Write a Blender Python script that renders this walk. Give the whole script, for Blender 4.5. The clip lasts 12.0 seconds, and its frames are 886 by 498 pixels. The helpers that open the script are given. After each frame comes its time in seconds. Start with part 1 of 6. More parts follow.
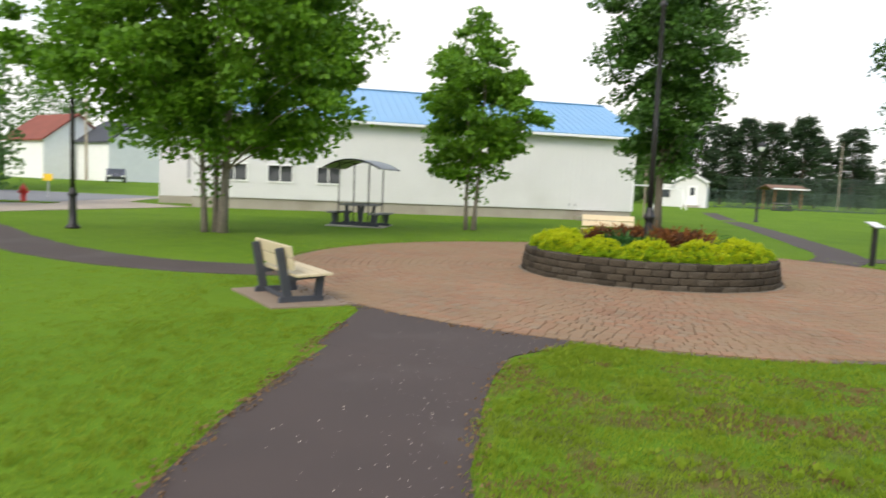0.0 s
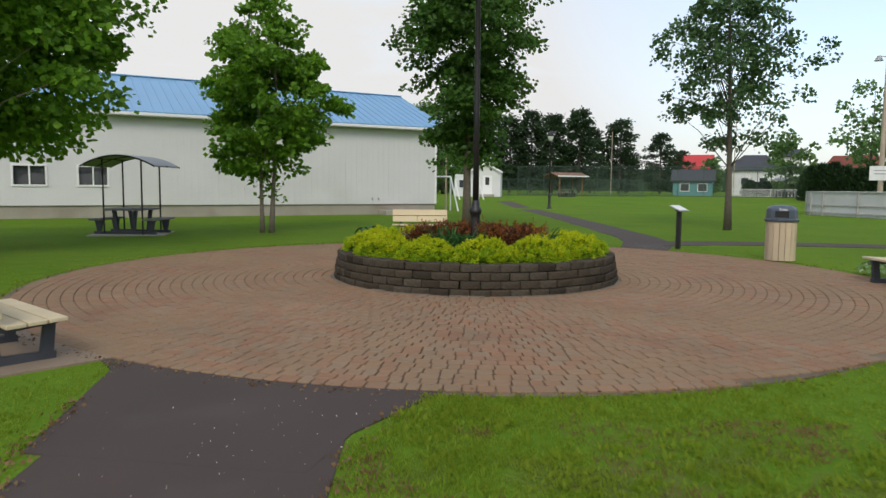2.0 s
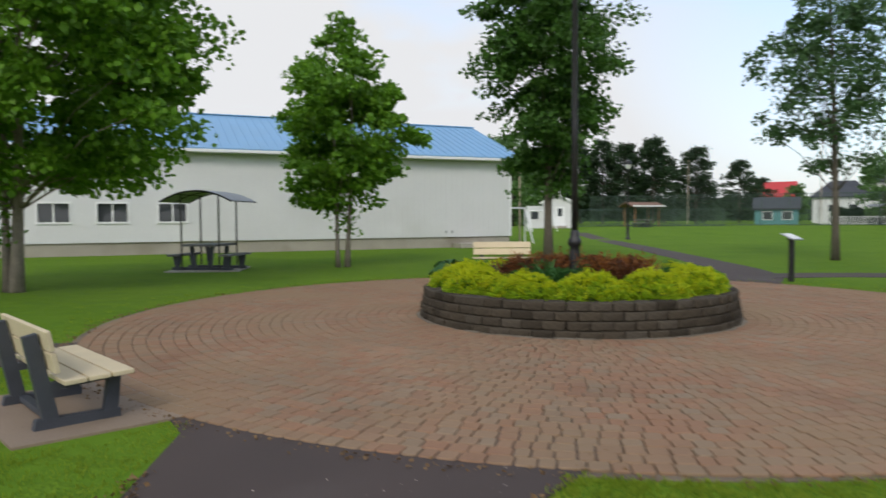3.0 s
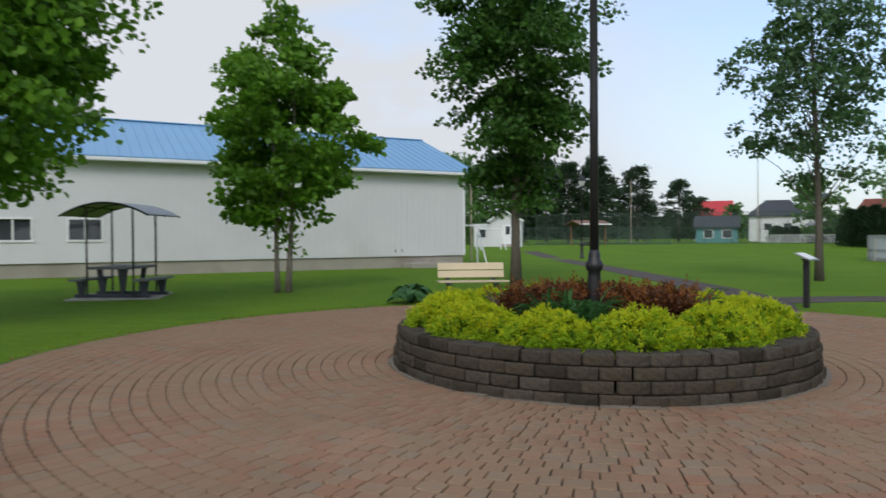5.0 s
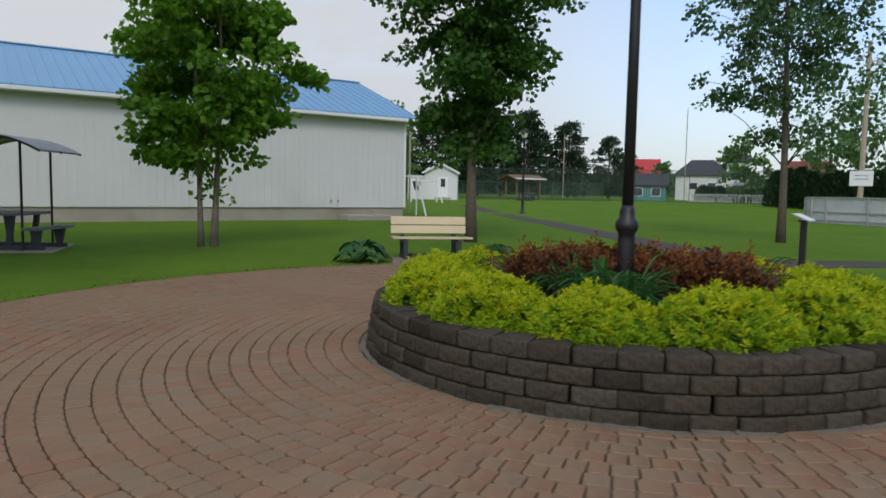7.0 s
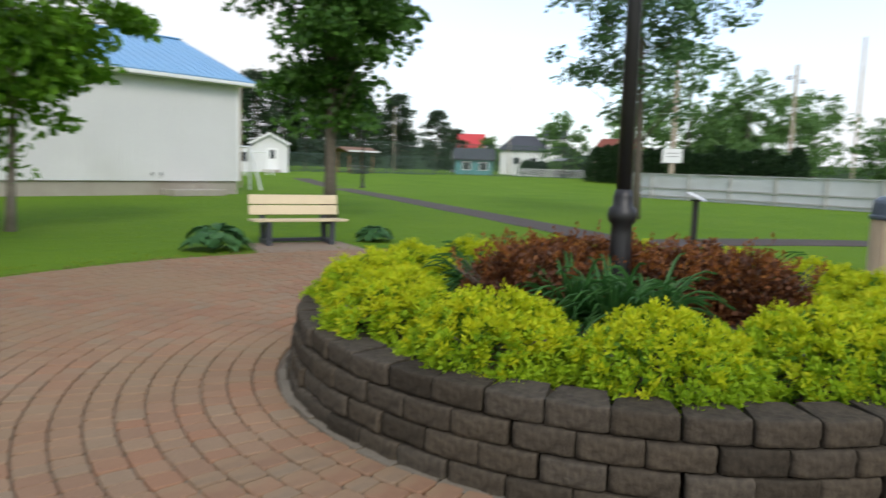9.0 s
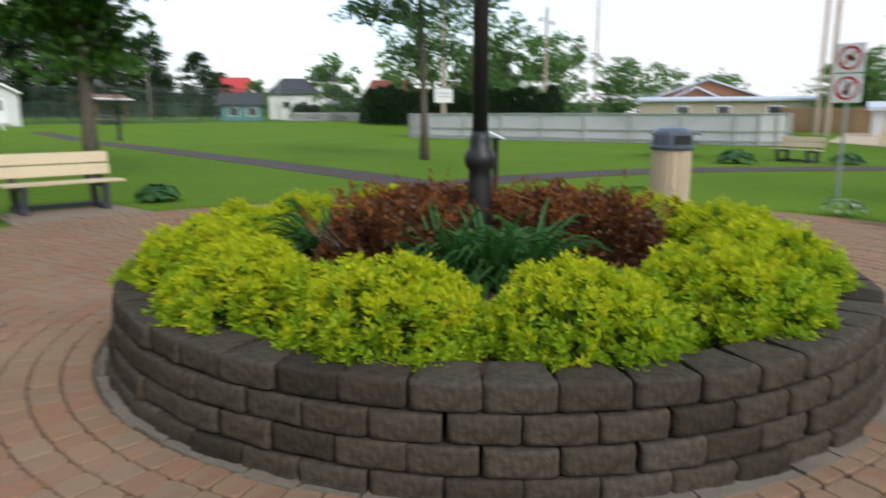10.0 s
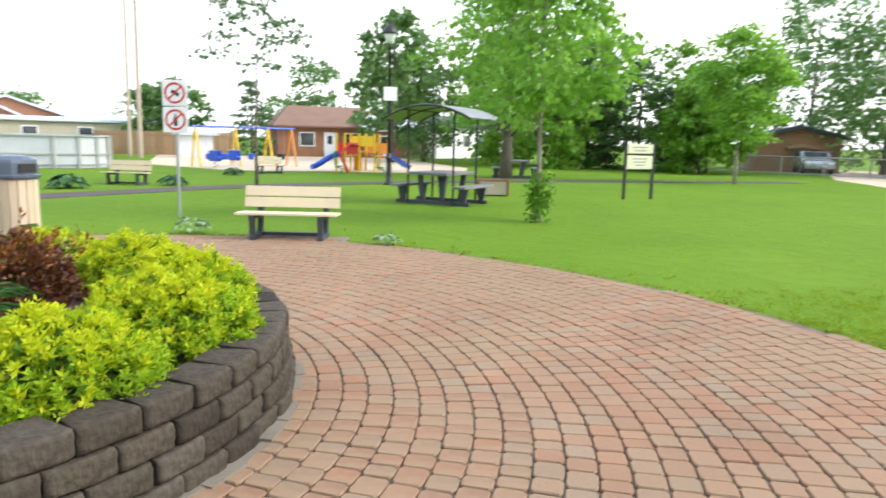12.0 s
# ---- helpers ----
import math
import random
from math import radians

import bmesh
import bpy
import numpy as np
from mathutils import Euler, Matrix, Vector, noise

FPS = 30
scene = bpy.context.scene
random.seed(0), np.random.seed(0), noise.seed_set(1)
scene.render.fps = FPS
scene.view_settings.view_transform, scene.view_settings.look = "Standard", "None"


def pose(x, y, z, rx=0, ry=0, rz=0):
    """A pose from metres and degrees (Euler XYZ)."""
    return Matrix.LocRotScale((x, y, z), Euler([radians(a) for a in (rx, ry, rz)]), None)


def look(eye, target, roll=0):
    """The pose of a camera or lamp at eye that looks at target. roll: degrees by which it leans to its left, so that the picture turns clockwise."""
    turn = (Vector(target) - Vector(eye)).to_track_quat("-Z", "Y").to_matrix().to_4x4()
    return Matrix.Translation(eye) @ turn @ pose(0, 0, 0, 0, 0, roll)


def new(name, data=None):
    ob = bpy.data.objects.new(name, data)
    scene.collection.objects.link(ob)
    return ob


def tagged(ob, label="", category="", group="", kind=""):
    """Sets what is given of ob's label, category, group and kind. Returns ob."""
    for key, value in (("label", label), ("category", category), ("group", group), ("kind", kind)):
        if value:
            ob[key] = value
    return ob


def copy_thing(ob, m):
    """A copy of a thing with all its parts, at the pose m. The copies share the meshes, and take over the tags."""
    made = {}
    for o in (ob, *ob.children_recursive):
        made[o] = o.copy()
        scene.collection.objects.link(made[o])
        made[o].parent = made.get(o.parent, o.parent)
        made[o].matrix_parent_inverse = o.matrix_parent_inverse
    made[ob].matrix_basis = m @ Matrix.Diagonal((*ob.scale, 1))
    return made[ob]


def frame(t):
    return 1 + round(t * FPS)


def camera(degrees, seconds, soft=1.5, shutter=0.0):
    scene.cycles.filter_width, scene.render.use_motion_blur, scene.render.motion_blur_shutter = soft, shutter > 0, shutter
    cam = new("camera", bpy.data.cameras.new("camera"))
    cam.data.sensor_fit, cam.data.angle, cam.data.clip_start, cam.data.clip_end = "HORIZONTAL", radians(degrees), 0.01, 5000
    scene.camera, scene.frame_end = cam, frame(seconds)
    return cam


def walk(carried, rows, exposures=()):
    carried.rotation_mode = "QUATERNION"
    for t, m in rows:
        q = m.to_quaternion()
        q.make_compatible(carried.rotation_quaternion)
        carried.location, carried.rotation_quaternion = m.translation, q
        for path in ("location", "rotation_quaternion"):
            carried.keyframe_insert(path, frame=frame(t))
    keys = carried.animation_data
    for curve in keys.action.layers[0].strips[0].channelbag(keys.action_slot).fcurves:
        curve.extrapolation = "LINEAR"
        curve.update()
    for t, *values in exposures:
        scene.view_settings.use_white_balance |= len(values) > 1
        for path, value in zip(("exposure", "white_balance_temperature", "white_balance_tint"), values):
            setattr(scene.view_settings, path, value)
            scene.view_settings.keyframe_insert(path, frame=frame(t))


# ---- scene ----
cam = camera(64.9, 12.0, soft=1.5, shutter=0.5)
PATH = [
    (0, (0.527, 0.260, 1.520), (0.409, 2.249, 1.341), 2.43),
    (0.5, (0.496, 0.738, 1.490), (0.608, 2.731, 1.357), 1.51),
    (1, (0.444, 1.237, 1.497), (0.725, 3.212, 1.346), 1.78),
    (1.5, (0.420, 1.815, 1.500), (0.809, 3.772, 1.359), 0.49),
    (2, (0.445, 2.377, 1.521), (0.893, 4.318, 1.341), 0.53),
    (2.5, (0.329, 2.934, 1.478), (0.719, 4.892, 1.346), 0.55),
    (3, (0.254, 3.462, 1.468), (0.513, 5.444, 1.382), -0.35),
    (3.2, (0.220, 3.682, 1.493), (0.413, 5.672, 1.420), -0.09),
    (4.8, (0.128, 5.901, 1.439), (0.506, 7.864, 1.415), -0.37),
    (5, (0.135, 6.167, 1.446), (0.566, 8.120, 1.412), -0.34),
    (5.5, (0.158, 6.690, 1.428), (0.807, 8.581, 1.349), -0.63),
    (6, (0.148, 7.236, 1.436), (0.901, 9.086, 1.331), -0.68),
    (6.5, (0.083, 7.799, 1.434), (0.804, 9.662, 1.334), 0.72),
    (6.7, (0.056, 7.985, 1.419), (0.695, 9.877, 1.295), 0.96),
    (8.3, (-0.021, 9.718, 1.363), (0.621, 11.594, 1.092), 1.19),
    (8.5, (-0.027, 9.910, 1.385), (0.686, 11.761, 1.117), 0.63),
    (9, (-0.172, 10.286, 1.407), (0.912, 11.951, 1.173), 1.73),
    (9.5, (-0.210, 10.699, 1.376), (1.138, 12.156, 1.128), 0.77),
    (10, (-0.188, 11.057, 1.403), (1.348, 12.281, 1.021), -0.06),
    (10.5, (-0.307, 11.282, 1.435), (1.501, 12.015, 0.987), 1.83),
    (11, (-0.425, 11.373, 1.469), (1.496, 11.680, 1.003), 0.90),
    (11.5, (-0.609, 11.381, 1.493), (1.348, 11.200, 1.119), 1.12),
    (12, (-0.749, 11.490, 1.522), (1.170, 11.012, 1.216), 1.29),
]
EXPOSURES = [(0.0, 0.45, 7100, 10), (0.5, 0.47, 7100, 10), (1.0, 0.24, 7100, 10), (2.0, -0.22, 6900, 10), (3.0, -0.2, 6700, 10), (5.0, -0.36, 6400, 10), (6.0, -0.62, 6350, 10), (6.5, -0.64, 6350, 10), (8.5, 0.15, 6600, 10), (9.0, 0.13, 6600, 10), (9.5, 0.1, 6580, 10), (10.0, 0.08, 6600, 10), (10.5, 0.45, 6700, 10), (11.0, 0.96, 6720, 10), (11.5, 1.06, 6650, 10), (12.0, 1.13, 6650, 10)]
walk(cam, [(t, look(eye, target, roll)) for t, eye, target, roll in PATH], EXPOSURES)

# ---- world and sun: bright overcast evening with blue gaps ----
SUN_ELEVATION, SUN_BEARING = 38.0, 200.0
world = bpy.data.worlds.new("sky")
scene.world = world
world.use_nodes = True
wn, wl = world.node_tree.nodes, world.node_tree.links
wn.clear()
sky = wn.new("ShaderNodeTexSky")
sky.sky_type, sky.sun_disc = "NISHITA", False
sky.sun_elevation, sky.sun_rotation = radians(SUN_ELEVATION), radians(SUN_BEARING)
sky.dust_density, sky.ozone_density = 1.5, 1.5
coord = wn.new("ShaderNodeTexCoord")
stretch = wn.new("ShaderNodeMapping")
stretch.inputs["Scale"].default_value = (1.0, 1.0, 2.6)
cloud = wn.new("ShaderNodeTexNoise")
cloud.inputs["Scale"].default_value, cloud.inputs["Detail"].default_value = 1.7, 7.0
cover = wn.new("ShaderNodeValToRGB")
cover.color_ramp.elements[0].position, cover.color_ramp.elements[1].position = 0.34, 0.60
blend = wn.new("ShaderNodeMix")
blend.data_type = "RGBA"
blend.inputs[7].default_value = (9.2, 9.5, 10.0, 1)
ground_light = wn.new("ShaderNodeBackground")
ground_light.inputs["Strength"].default_value = 0.10
world_out = wn.new("ShaderNodeOutputWorld")
wl.new(coord.outputs["Generated"], stretch.inputs[0])
wl.new(stretch.outputs[0], cloud.inputs["Vector"])
wl.new(cloud.outputs["Fac"], cover.inputs[0])
split = wn.new("ShaderNodeSeparateXYZ")
wl.new(coord.outputs["Generated"], split.inputs[0])
low_sky = wn.new("ShaderNodeMapRange")
low_sky.inputs["From Min"].default_value, low_sky.inputs["From Max"].default_value = 0.15, 0.34
low_sky.inputs["To Min"].default_value, low_sky.inputs["To Max"].default_value = 1.0, 0.0
wl.new(split.outputs[2], low_sky.inputs[0])
most = wn.new("ShaderNodeMath")
most.operation = "MAXIMUM"
wl.new(cover.outputs[0], most.inputs[0])
wl.new(low_sky.outputs[0], most.inputs[1])
gap = wn.new("ShaderNodeVectorMath")
gap.operation = "DOT_PRODUCT"
gap.inputs[1].default_value = (0.66, 0.66, 0.36)
wl.new(coord.outputs["Generated"], gap.inputs[0])
opening = wn.new("ShaderNodeMapRange")
opening.inputs["From Min"].default_value, opening.inputs["From Max"].default_value = 0.90, 0.985
opening.inputs["To Min"].default_value, opening.inputs["To Max"].default_value = 1.0, 0.5
wl.new(gap.outputs["Value"], opening.inputs[0])
thinned = wn.new("ShaderNodeMath")
thinned.operation = "MULTIPLY"
wl.new(most.outputs[0], thinned.inputs[0])
wl.new(opening.outputs[0], thinned.inputs[1])
wl.new(thinned.outputs[0], blend.inputs[0])
clear = wn.new("ShaderNodeMix")
clear.data_type, clear.blend_type = "RGBA", "MULTIPLY"
clear.inputs[0].default_value = 1.0
clear.inputs[7].default_value = (2.9, 3.15, 3.35, 1)
wl.new(sky.outputs[0], clear.inputs[6])
wl.new(clear.outputs[2], blend.inputs[6])
wl.new(blend.outputs[2], ground_light.inputs[0])
wl.new(ground_light.outputs[0], world_out.inputs[0])
sun = new("sun", bpy.data.lights.new("sun", "SUN"))
sun.data.energy, sun.data.angle, sun.data.color = 1.3, radians(18), (1.0, 0.95, 0.87)
sun.matrix_world = look((0, 0, 60), Vector((0, 0, 60)) - Vector((math.sin(radians(SUN_BEARING)) * math.cos(radians(SUN_ELEVATION)), math.cos(radians(SUN_BEARING)) * math.cos(radians(SUN_ELEVATION)), math.sin(radians(SUN_ELEVATION)))))


# ---- materials ----
def mat(name, col, rough=0.7, metal=0.0, var=0.16, scale=3.0, fine=45.0, bump=0.15, rnd=0.0, stain=None, stain_at=0.6, coat=0.0, lift=0.01, spec=0.5):
    """A surface with broad stains, fine grain, relief and, for pieces, a change from piece to piece."""
    m = bpy.data.materials.new(name)
    m.use_nodes = True
    n, l = m.node_tree.nodes, m.node_tree.links
    b = n["Principled BSDF"]
    b.inputs["Metallic"].default_value = metal
    b.inputs["Coat Weight"].default_value = coat
    b.inputs["Specular IOR Level"].default_value = spec
    tc = n.new("ShaderNodeTexCoord")
    geo = n.new("ShaderNodeNewGeometry")
    info = n.new("ShaderNodeObjectInfo")
    big, small = n.new("ShaderNodeTexNoise"), n.new("ShaderNodeTexNoise")
    big.inputs["Scale"].default_value, big.inputs["Detail"].default_value = scale, 5
    small.inputs["Scale"].default_value, small.inputs["Detail"].default_value = fine, 4
    l.new(tc.outputs["Object"], big.inputs["Vector"])
    l.new(tc.outputs["Object"], small.inputs["Vector"])
    both = n.new("ShaderNodeMath")
    both.operation = "MULTIPLY_ADD"
    both.inputs[1].default_value = 0.45
    l.new(small.outputs["Fac"], both.inputs[0])
    half = n.new("ShaderNodeMath")
    half.operation = "MULTIPLY"
    half.inputs[1].default_value = 0.55
    l.new(big.outputs["Fac"], half.inputs[0])
    l.new(half.outputs[0], both.inputs[2])
    value = n.new("ShaderNodeMapRange")
    value.inputs["From Min"].default_value, value.inputs["From Max"].default_value = 0.3, 0.7
    value.inputs["To Min"].default_value, value.inputs["To Max"].default_value = 1 - var, 1 + var
    l.new(both.outputs[0], value.inputs[0])
    last = value.outputs[0]
    if rnd:
        add = n.new("ShaderNodeMath")
        add.operation = "ADD"
        l.new(geo.outputs["Random Per Island"], add.inputs[0])
        l.new(info.outputs["Random"], add.inputs[1])
        part_of = n.new("ShaderNodeMath")
        part_of.operation = "FRACT"
        l.new(add.outputs[0], part_of.inputs[0])
        spread = n.new("ShaderNodeMapRange")
        spread.inputs["To Min"].default_value, spread.inputs["To Max"].default_value = 1 - rnd, 1 + rnd
        l.new(part_of.outputs[0], spread.inputs[0])
        times = n.new("ShaderNodeMath")
        times.operation = "MULTIPLY"
        l.new(last, times.inputs[0])
        l.new(spread.outputs[0], times.inputs[1])
        last = times.outputs[0]
    tint = n.new("ShaderNodeMix")
    tint.data_type, tint.blend_type = "RGBA", "MULTIPLY"
    tint.inputs[0].default_value = 1.0
    l.new(last, tint.inputs[7])
    if isinstance(col, list):
        ramp = n.new("ShaderNodeValToRGB")
        ramp.color_ramp.interpolation = "LINEAR"
        for i, c in enumerate(col):
            e = ramp.color_ramp.elements[i] if i < 2 else ramp.color_ramp.elements.new(1)
            e.color = (*c, 1)
        for i, e in enumerate(ramp.color_ramp.elements):
            e.position = i / (len(col) - 1)
        for i, c in enumerate(col):
            ramp.color_ramp.elements[i].color = (*c, 1)
        l.new(part_of.outputs[0] if rnd else big.outputs["Fac"], ramp.inputs[0])
        l.new(ramp.outputs[0], tint.inputs[6])
    else:
        tint.inputs[6].default_value = (*col, 1)
    colour = tint.outputs[2]
    if stain:
        third = n.new("ShaderNodeTexNoise")
        third.inputs["Scale"].default_value, third.inputs["Detail"].default_value = scale * 0.6, 6
        l.new(tc.outputs["Object"], third.inputs["Vector"])
        cut = n.new("ShaderNodeMapRange")
        cut.inputs["From Min"].default_value, cut.inputs["From Max"].default_value = stain_at - 0.1, stain_at + 0.12
        l.new(third.outputs["Fac"], cut.inputs[0])
        over = n.new("ShaderNodeMix")
        over.data_type = "RGBA"
        over.inputs[7].default_value = (*stain, 1)
        l.new(cut.outputs[0], over.inputs[0])
        l.new(colour, over.inputs[6])
        colour = over.outputs[2]
    l.new(colour, b.inputs["Base Color"])
    wear = n.new("ShaderNodeMapRange")
    wear.inputs["To Min"].default_value, wear.inputs["To Max"].default_value = max(0.05, rough - 0.12), min(1.0, rough + 0.12)
    l.new(both.outputs[0], wear.inputs[0])
    l.new(wear.outputs[0], b.inputs["Roughness"])
    if bump:
        bm_ = n.new("ShaderNodeBump")
        bm_.inputs["Strength"].default_value, bm_.inputs["Distance"].default_value = bump, lift
        l.new(both.outputs[0], bm_.inputs["Height"])
        l.new(bm_.outputs[0], b.inputs["Normal"])
    return m


def leafy(name, colours, glow=0.35, rough=0.5):
    """Leaves: each takes its own colour from the ramp, and lets some light through."""
    m = bpy.data.materials.new(name)
    m.use_nodes = True
    n, l = m.node_tree.nodes, m.node_tree.links
    b, out = n["Principled BSDF"], n["Material Output"]
    geo, info, tc = n.new("ShaderNodeNewGeometry"), n.new("ShaderNodeObjectInfo"), n.new("ShaderNodeTexCoord")
    patch = n.new("ShaderNodeTexNoise")
    patch.inputs["Scale"].default_value = 1.6
    l.new(tc.outputs["Object"], patch.inputs["Vector"])
    mixer = n.new("ShaderNodeMath")
    mixer.operation = "MULTIPLY_ADD"
    mixer.inputs[1].default_value = 0.55
    l.new(geo.outputs["Random Per Island"], mixer.inputs[0])
    low = n.new("ShaderNodeMapRange")
    low.inputs["From Min"].default_value, low.inputs["From Max"].default_value = 0.3, 0.7
    low.inputs["To Min"].default_value, low.inputs["To Max"].default_value = 0.0, 0.45
    l.new(patch.outputs["Fac"], low.inputs[0])
    l.new(low.outputs[0], mixer.inputs[2])
    ramp = n.new("ShaderNodeValToRGB")
    for i, c in enumerate(colours):
        if i >= 2:
            ramp.color_ramp.elements.new(1)
    for i, e in enumerate(ramp.color_ramp.elements):
        e.position = i / (len(colours) - 1)
    for i, c in enumerate(colours):
        ramp.color_ramp.elements[i].color = (*c, 1)
    l.new(mixer.outputs[0], ramp.inputs[0])
    l.new(ramp.outputs[0], b.inputs["Base Color"])
    b.inputs["Roughness"].default_value = rough
    b.inputs["Specular IOR Level"].default_value = 0.35
    thin = n.new("ShaderNodeBsdfTranslucent")
    l.new(ramp.outputs[0], thin.inputs[0])
    mix = n.new("ShaderNodeMixShader")
    mix.inputs[0].default_value = glow
    l.new(b.outputs[0], mix.inputs[1])
    l.new(thin.outputs[0], mix.inputs[2])
    l.new(mix.outputs[0], out.inputs[0])
    return m


def glass(name, col=(0.02, 0.025, 0.03), rough=0.04):
    m = bpy.data.materials.new(name)
    m.use_nodes = True
    b = m.node_tree.nodes["Principled BSDF"]
    b.inputs["Base Color"].default_value = (*col, 1)
    b.inputs["Roughness"].default_value = rough
    b.inputs["Specular IOR Level"].default_value = 0.8
    return m


def lawn_material():
    """Mown turf: broad drifts, tufts a hand wide and fine blades; thin and brown where feet leave the path by the plaza."""
    m = bpy.data.materials.new("lawn_turf")
    m.use_nodes = True
    n, l = m.node_tree.nodes, m.node_tree.links
    b = n["Principled BSDF"]
    b.inputs["Roughness"].default_value, b.inputs["Specular IOR Level"].default_value = 0.95, 0.1
    tc = n.new("ShaderNodeTexCoord")

    def grain(scale, detail, lo, hi):
        t, r = n.new("ShaderNodeTexNoise"), n.new("ShaderNodeMapRange")
        t.inputs["Scale"].default_value, t.inputs["Detail"].default_value = scale, detail
        r.inputs["From Min"].default_value, r.inputs["From Max"].default_value = lo, hi
        l.new(tc.outputs["Object"], t.inputs["Vector"])
        l.new(t.outputs["Fac"], r.inputs[0])
        return r.outputs[0]

    def mixed(fac, one, two):
        x = n.new("ShaderNodeMix")
        x.data_type = "RGBA"
        l.new(fac, x.inputs[0])
        for socket, v in ((6, one), (7, two)):
            if isinstance(v, tuple):
                x.inputs[socket].default_value = (*v, 1)
            else:
                l.new(v, x.inputs[socket])
        return x.outputs[2]

    def both(p, q):
        x = n.new("ShaderNodeMath")
        x.operation = "MULTIPLY"
        l.new(p, x.inputs[0])
        l.new(q, x.inputs[1])
        return x.outputs[0]

    broad, tuft, fine = grain(0.3, 4, 0.3, 0.7), grain(2.6, 3, 0.36, 0.64), grain(28.0, 4, 0.3, 0.7)
    green = mixed(broad, (0.076, 0.160, 0.010), (0.116, 0.204, 0.015))
    green = mixed(both(tuft, fine), green, (0.145, 0.245, 0.018))
    # the worn stretch between the path and the paving
    off, far = n.new("ShaderNodeVectorMath"), n.new("ShaderNodeVectorMath")
    off.operation, far.operation = "SUBTRACT", "LENGTH"
    off.inputs[1].default_value = (2.3, 4.0, 0)
    l.new(tc.outputs["Object"], off.inputs[0])
    l.new(off.outputs[0], far.inputs[0])
    near = n.new("ShaderNodeMapRange")
    near.inputs["From Min"].default_value, near.inputs["From Max"].default_value = 1.2, 2.7
    near.inputs["To Min"].default_value, near.inputs["To Max"].default_value = 1.0, 0.0
    l.new(far.outputs["Value"], near.inputs[0])
    thin = mixed(fine, (0.085, 0.082, 0.022), (0.155, 0.135, 0.05))
    worn = both(near.outputs[0], grain(1.9, 5, 0.47, 0.62))
    l.new(mixed(worn, green, thin), b.inputs["Base Color"])
    bump = n.new("ShaderNodeBump")
    bump.inputs["Strength"].default_value, bump.inputs["Distance"].default_value = 0.8, 0.03
    l.new(both(tuft, fine), bump.inputs["Height"])
    l.new(bump.outputs[0], b.inputs["Normal"])
    return m


LAWN = lawn_material()
ASPHALT = mat("asphalt", (0.060, 0.042, 0.036), 0.9, var=0.18, scale=1.1, fine=170, bump=0.5, stain=(0.085, 0.068, 0.060), stain_at=0.64, lift=0.006)
ROAD = mat("road_asphalt", (0.19, 0.19, 0.20), 0.9, var=0.14, scale=0.2, fine=40, bump=0.3)
GRAVEL = mat("gravel", (0.36, 0.30, 0.24), 0.95, var=0.2, scale=0.4, fine=60, bump=0.5)
SAND = mat("sand", (0.50, 0.40, 0.28), 0.95, var=0.12, scale=0.5, fine=50, bump=0.4)
JOINT = mat("joint_sand", (0.105, 0.080, 0.056), 0.95, var=0.35, scale=1.6, fine=120, bump=0.4, stain=(0.20, 0.15, 0.10), stain_at=0.50)
PAVER = mat("paver", [(0.284, 0.158, 0.097), (0.256, 0.159, 0.102), (0.28, 0.152, 0.092), (0.236, 0.167, 0.110), (0.27, 0.159, 0.099), (0.248, 0.164, 0.104), (0.222, 0.163, 0.111)], 0.9, var=0.22, scale=0.9, fine=90, bump=0.5, rnd=0.085, stain=(0.255, 0.174, 0.106), stain_at=0.55, lift=0.005, spec=0.15)
BLOCK = mat("split_block", [(0.044, 0.036, 0.026), (0.073, 0.059, 0.042), (0.056, 0.046, 0.034), (0.070, 0.059, 0.045)], 0.96, var=0.55, scale=9, fine=32, bump=1.0, rnd=0.14, stain=(0.030, 0.025, 0.019), stain_at=0.58, lift=0.022, spec=0.15)
CONCRETE = mat("concrete", (0.36, 0.33, 0.28), 0.9, var=0.16, scale=0.8, fine=50, bump=0.3, stain=(0.27, 0.24, 0.19), stain_at=0.6)
SOIL = mat("bark_soil", (0.055, 0.036, 0.026), 0.95, var=0.35, scale=6, fine=60, bump=1.0, lift=0.03)
BENCH_WOOD = mat("cream_board", (0.60, 0.50, 0.33), 0.6, var=0.09, scale=3, fine=70, bump=0.15, rnd=0.06)
BENCH_FRAME = mat("charcoal_plastic", (0.045, 0.05, 0.062), 0.6, var=0.2, scale=6, fine=80, bump=0.25)
BLACK_METAL = mat("black_painted_metal", (0.022, 0.021, 0.022), 0.42, metal=0.2, var=0.25, scale=5, fine=60, bump=0.1)
GALV = mat("galvanised_steel", (0.42, 0.43, 0.44), 0.45, metal=0.7, var=0.12)
CANOPY = mat("grey_sheet_metal", (0.32, 0.325, 0.32), 0.45, metal=0.55, var=0.14, scale=2)
SIDING = mat("white_siding", (0.66, 0.66, 0.66), 0.6, var=0.05, scale=0.5, fine=20, bump=0.05, stain=(0.60, 0.60, 0.59), stain_at=0.66)
ROOF_BLUE = mat("blue_metal_roof", (0.19, 0.38, 0.58), 0.42, metal=0.1, var=0.08, scale=0.5, fine=12, bump=0.05)
WHITE = mat("white_paint", (0.76, 0.76, 0.75), 0.55, var=0.06, scale=2, fine=30, bump=0.08)
RINK_RAIL = mat("weathered_white_rail", (0.40, 0.39, 0.37), 0.75, var=0.15)
RINK_BOARD = mat("weathered_white_board", (0.52, 0.53, 0.54), 0.7, var=0.14, scale=0.7, fine=20, bump=0.1, stain=(0.44, 0.44, 0.43), stain_at=0.6)
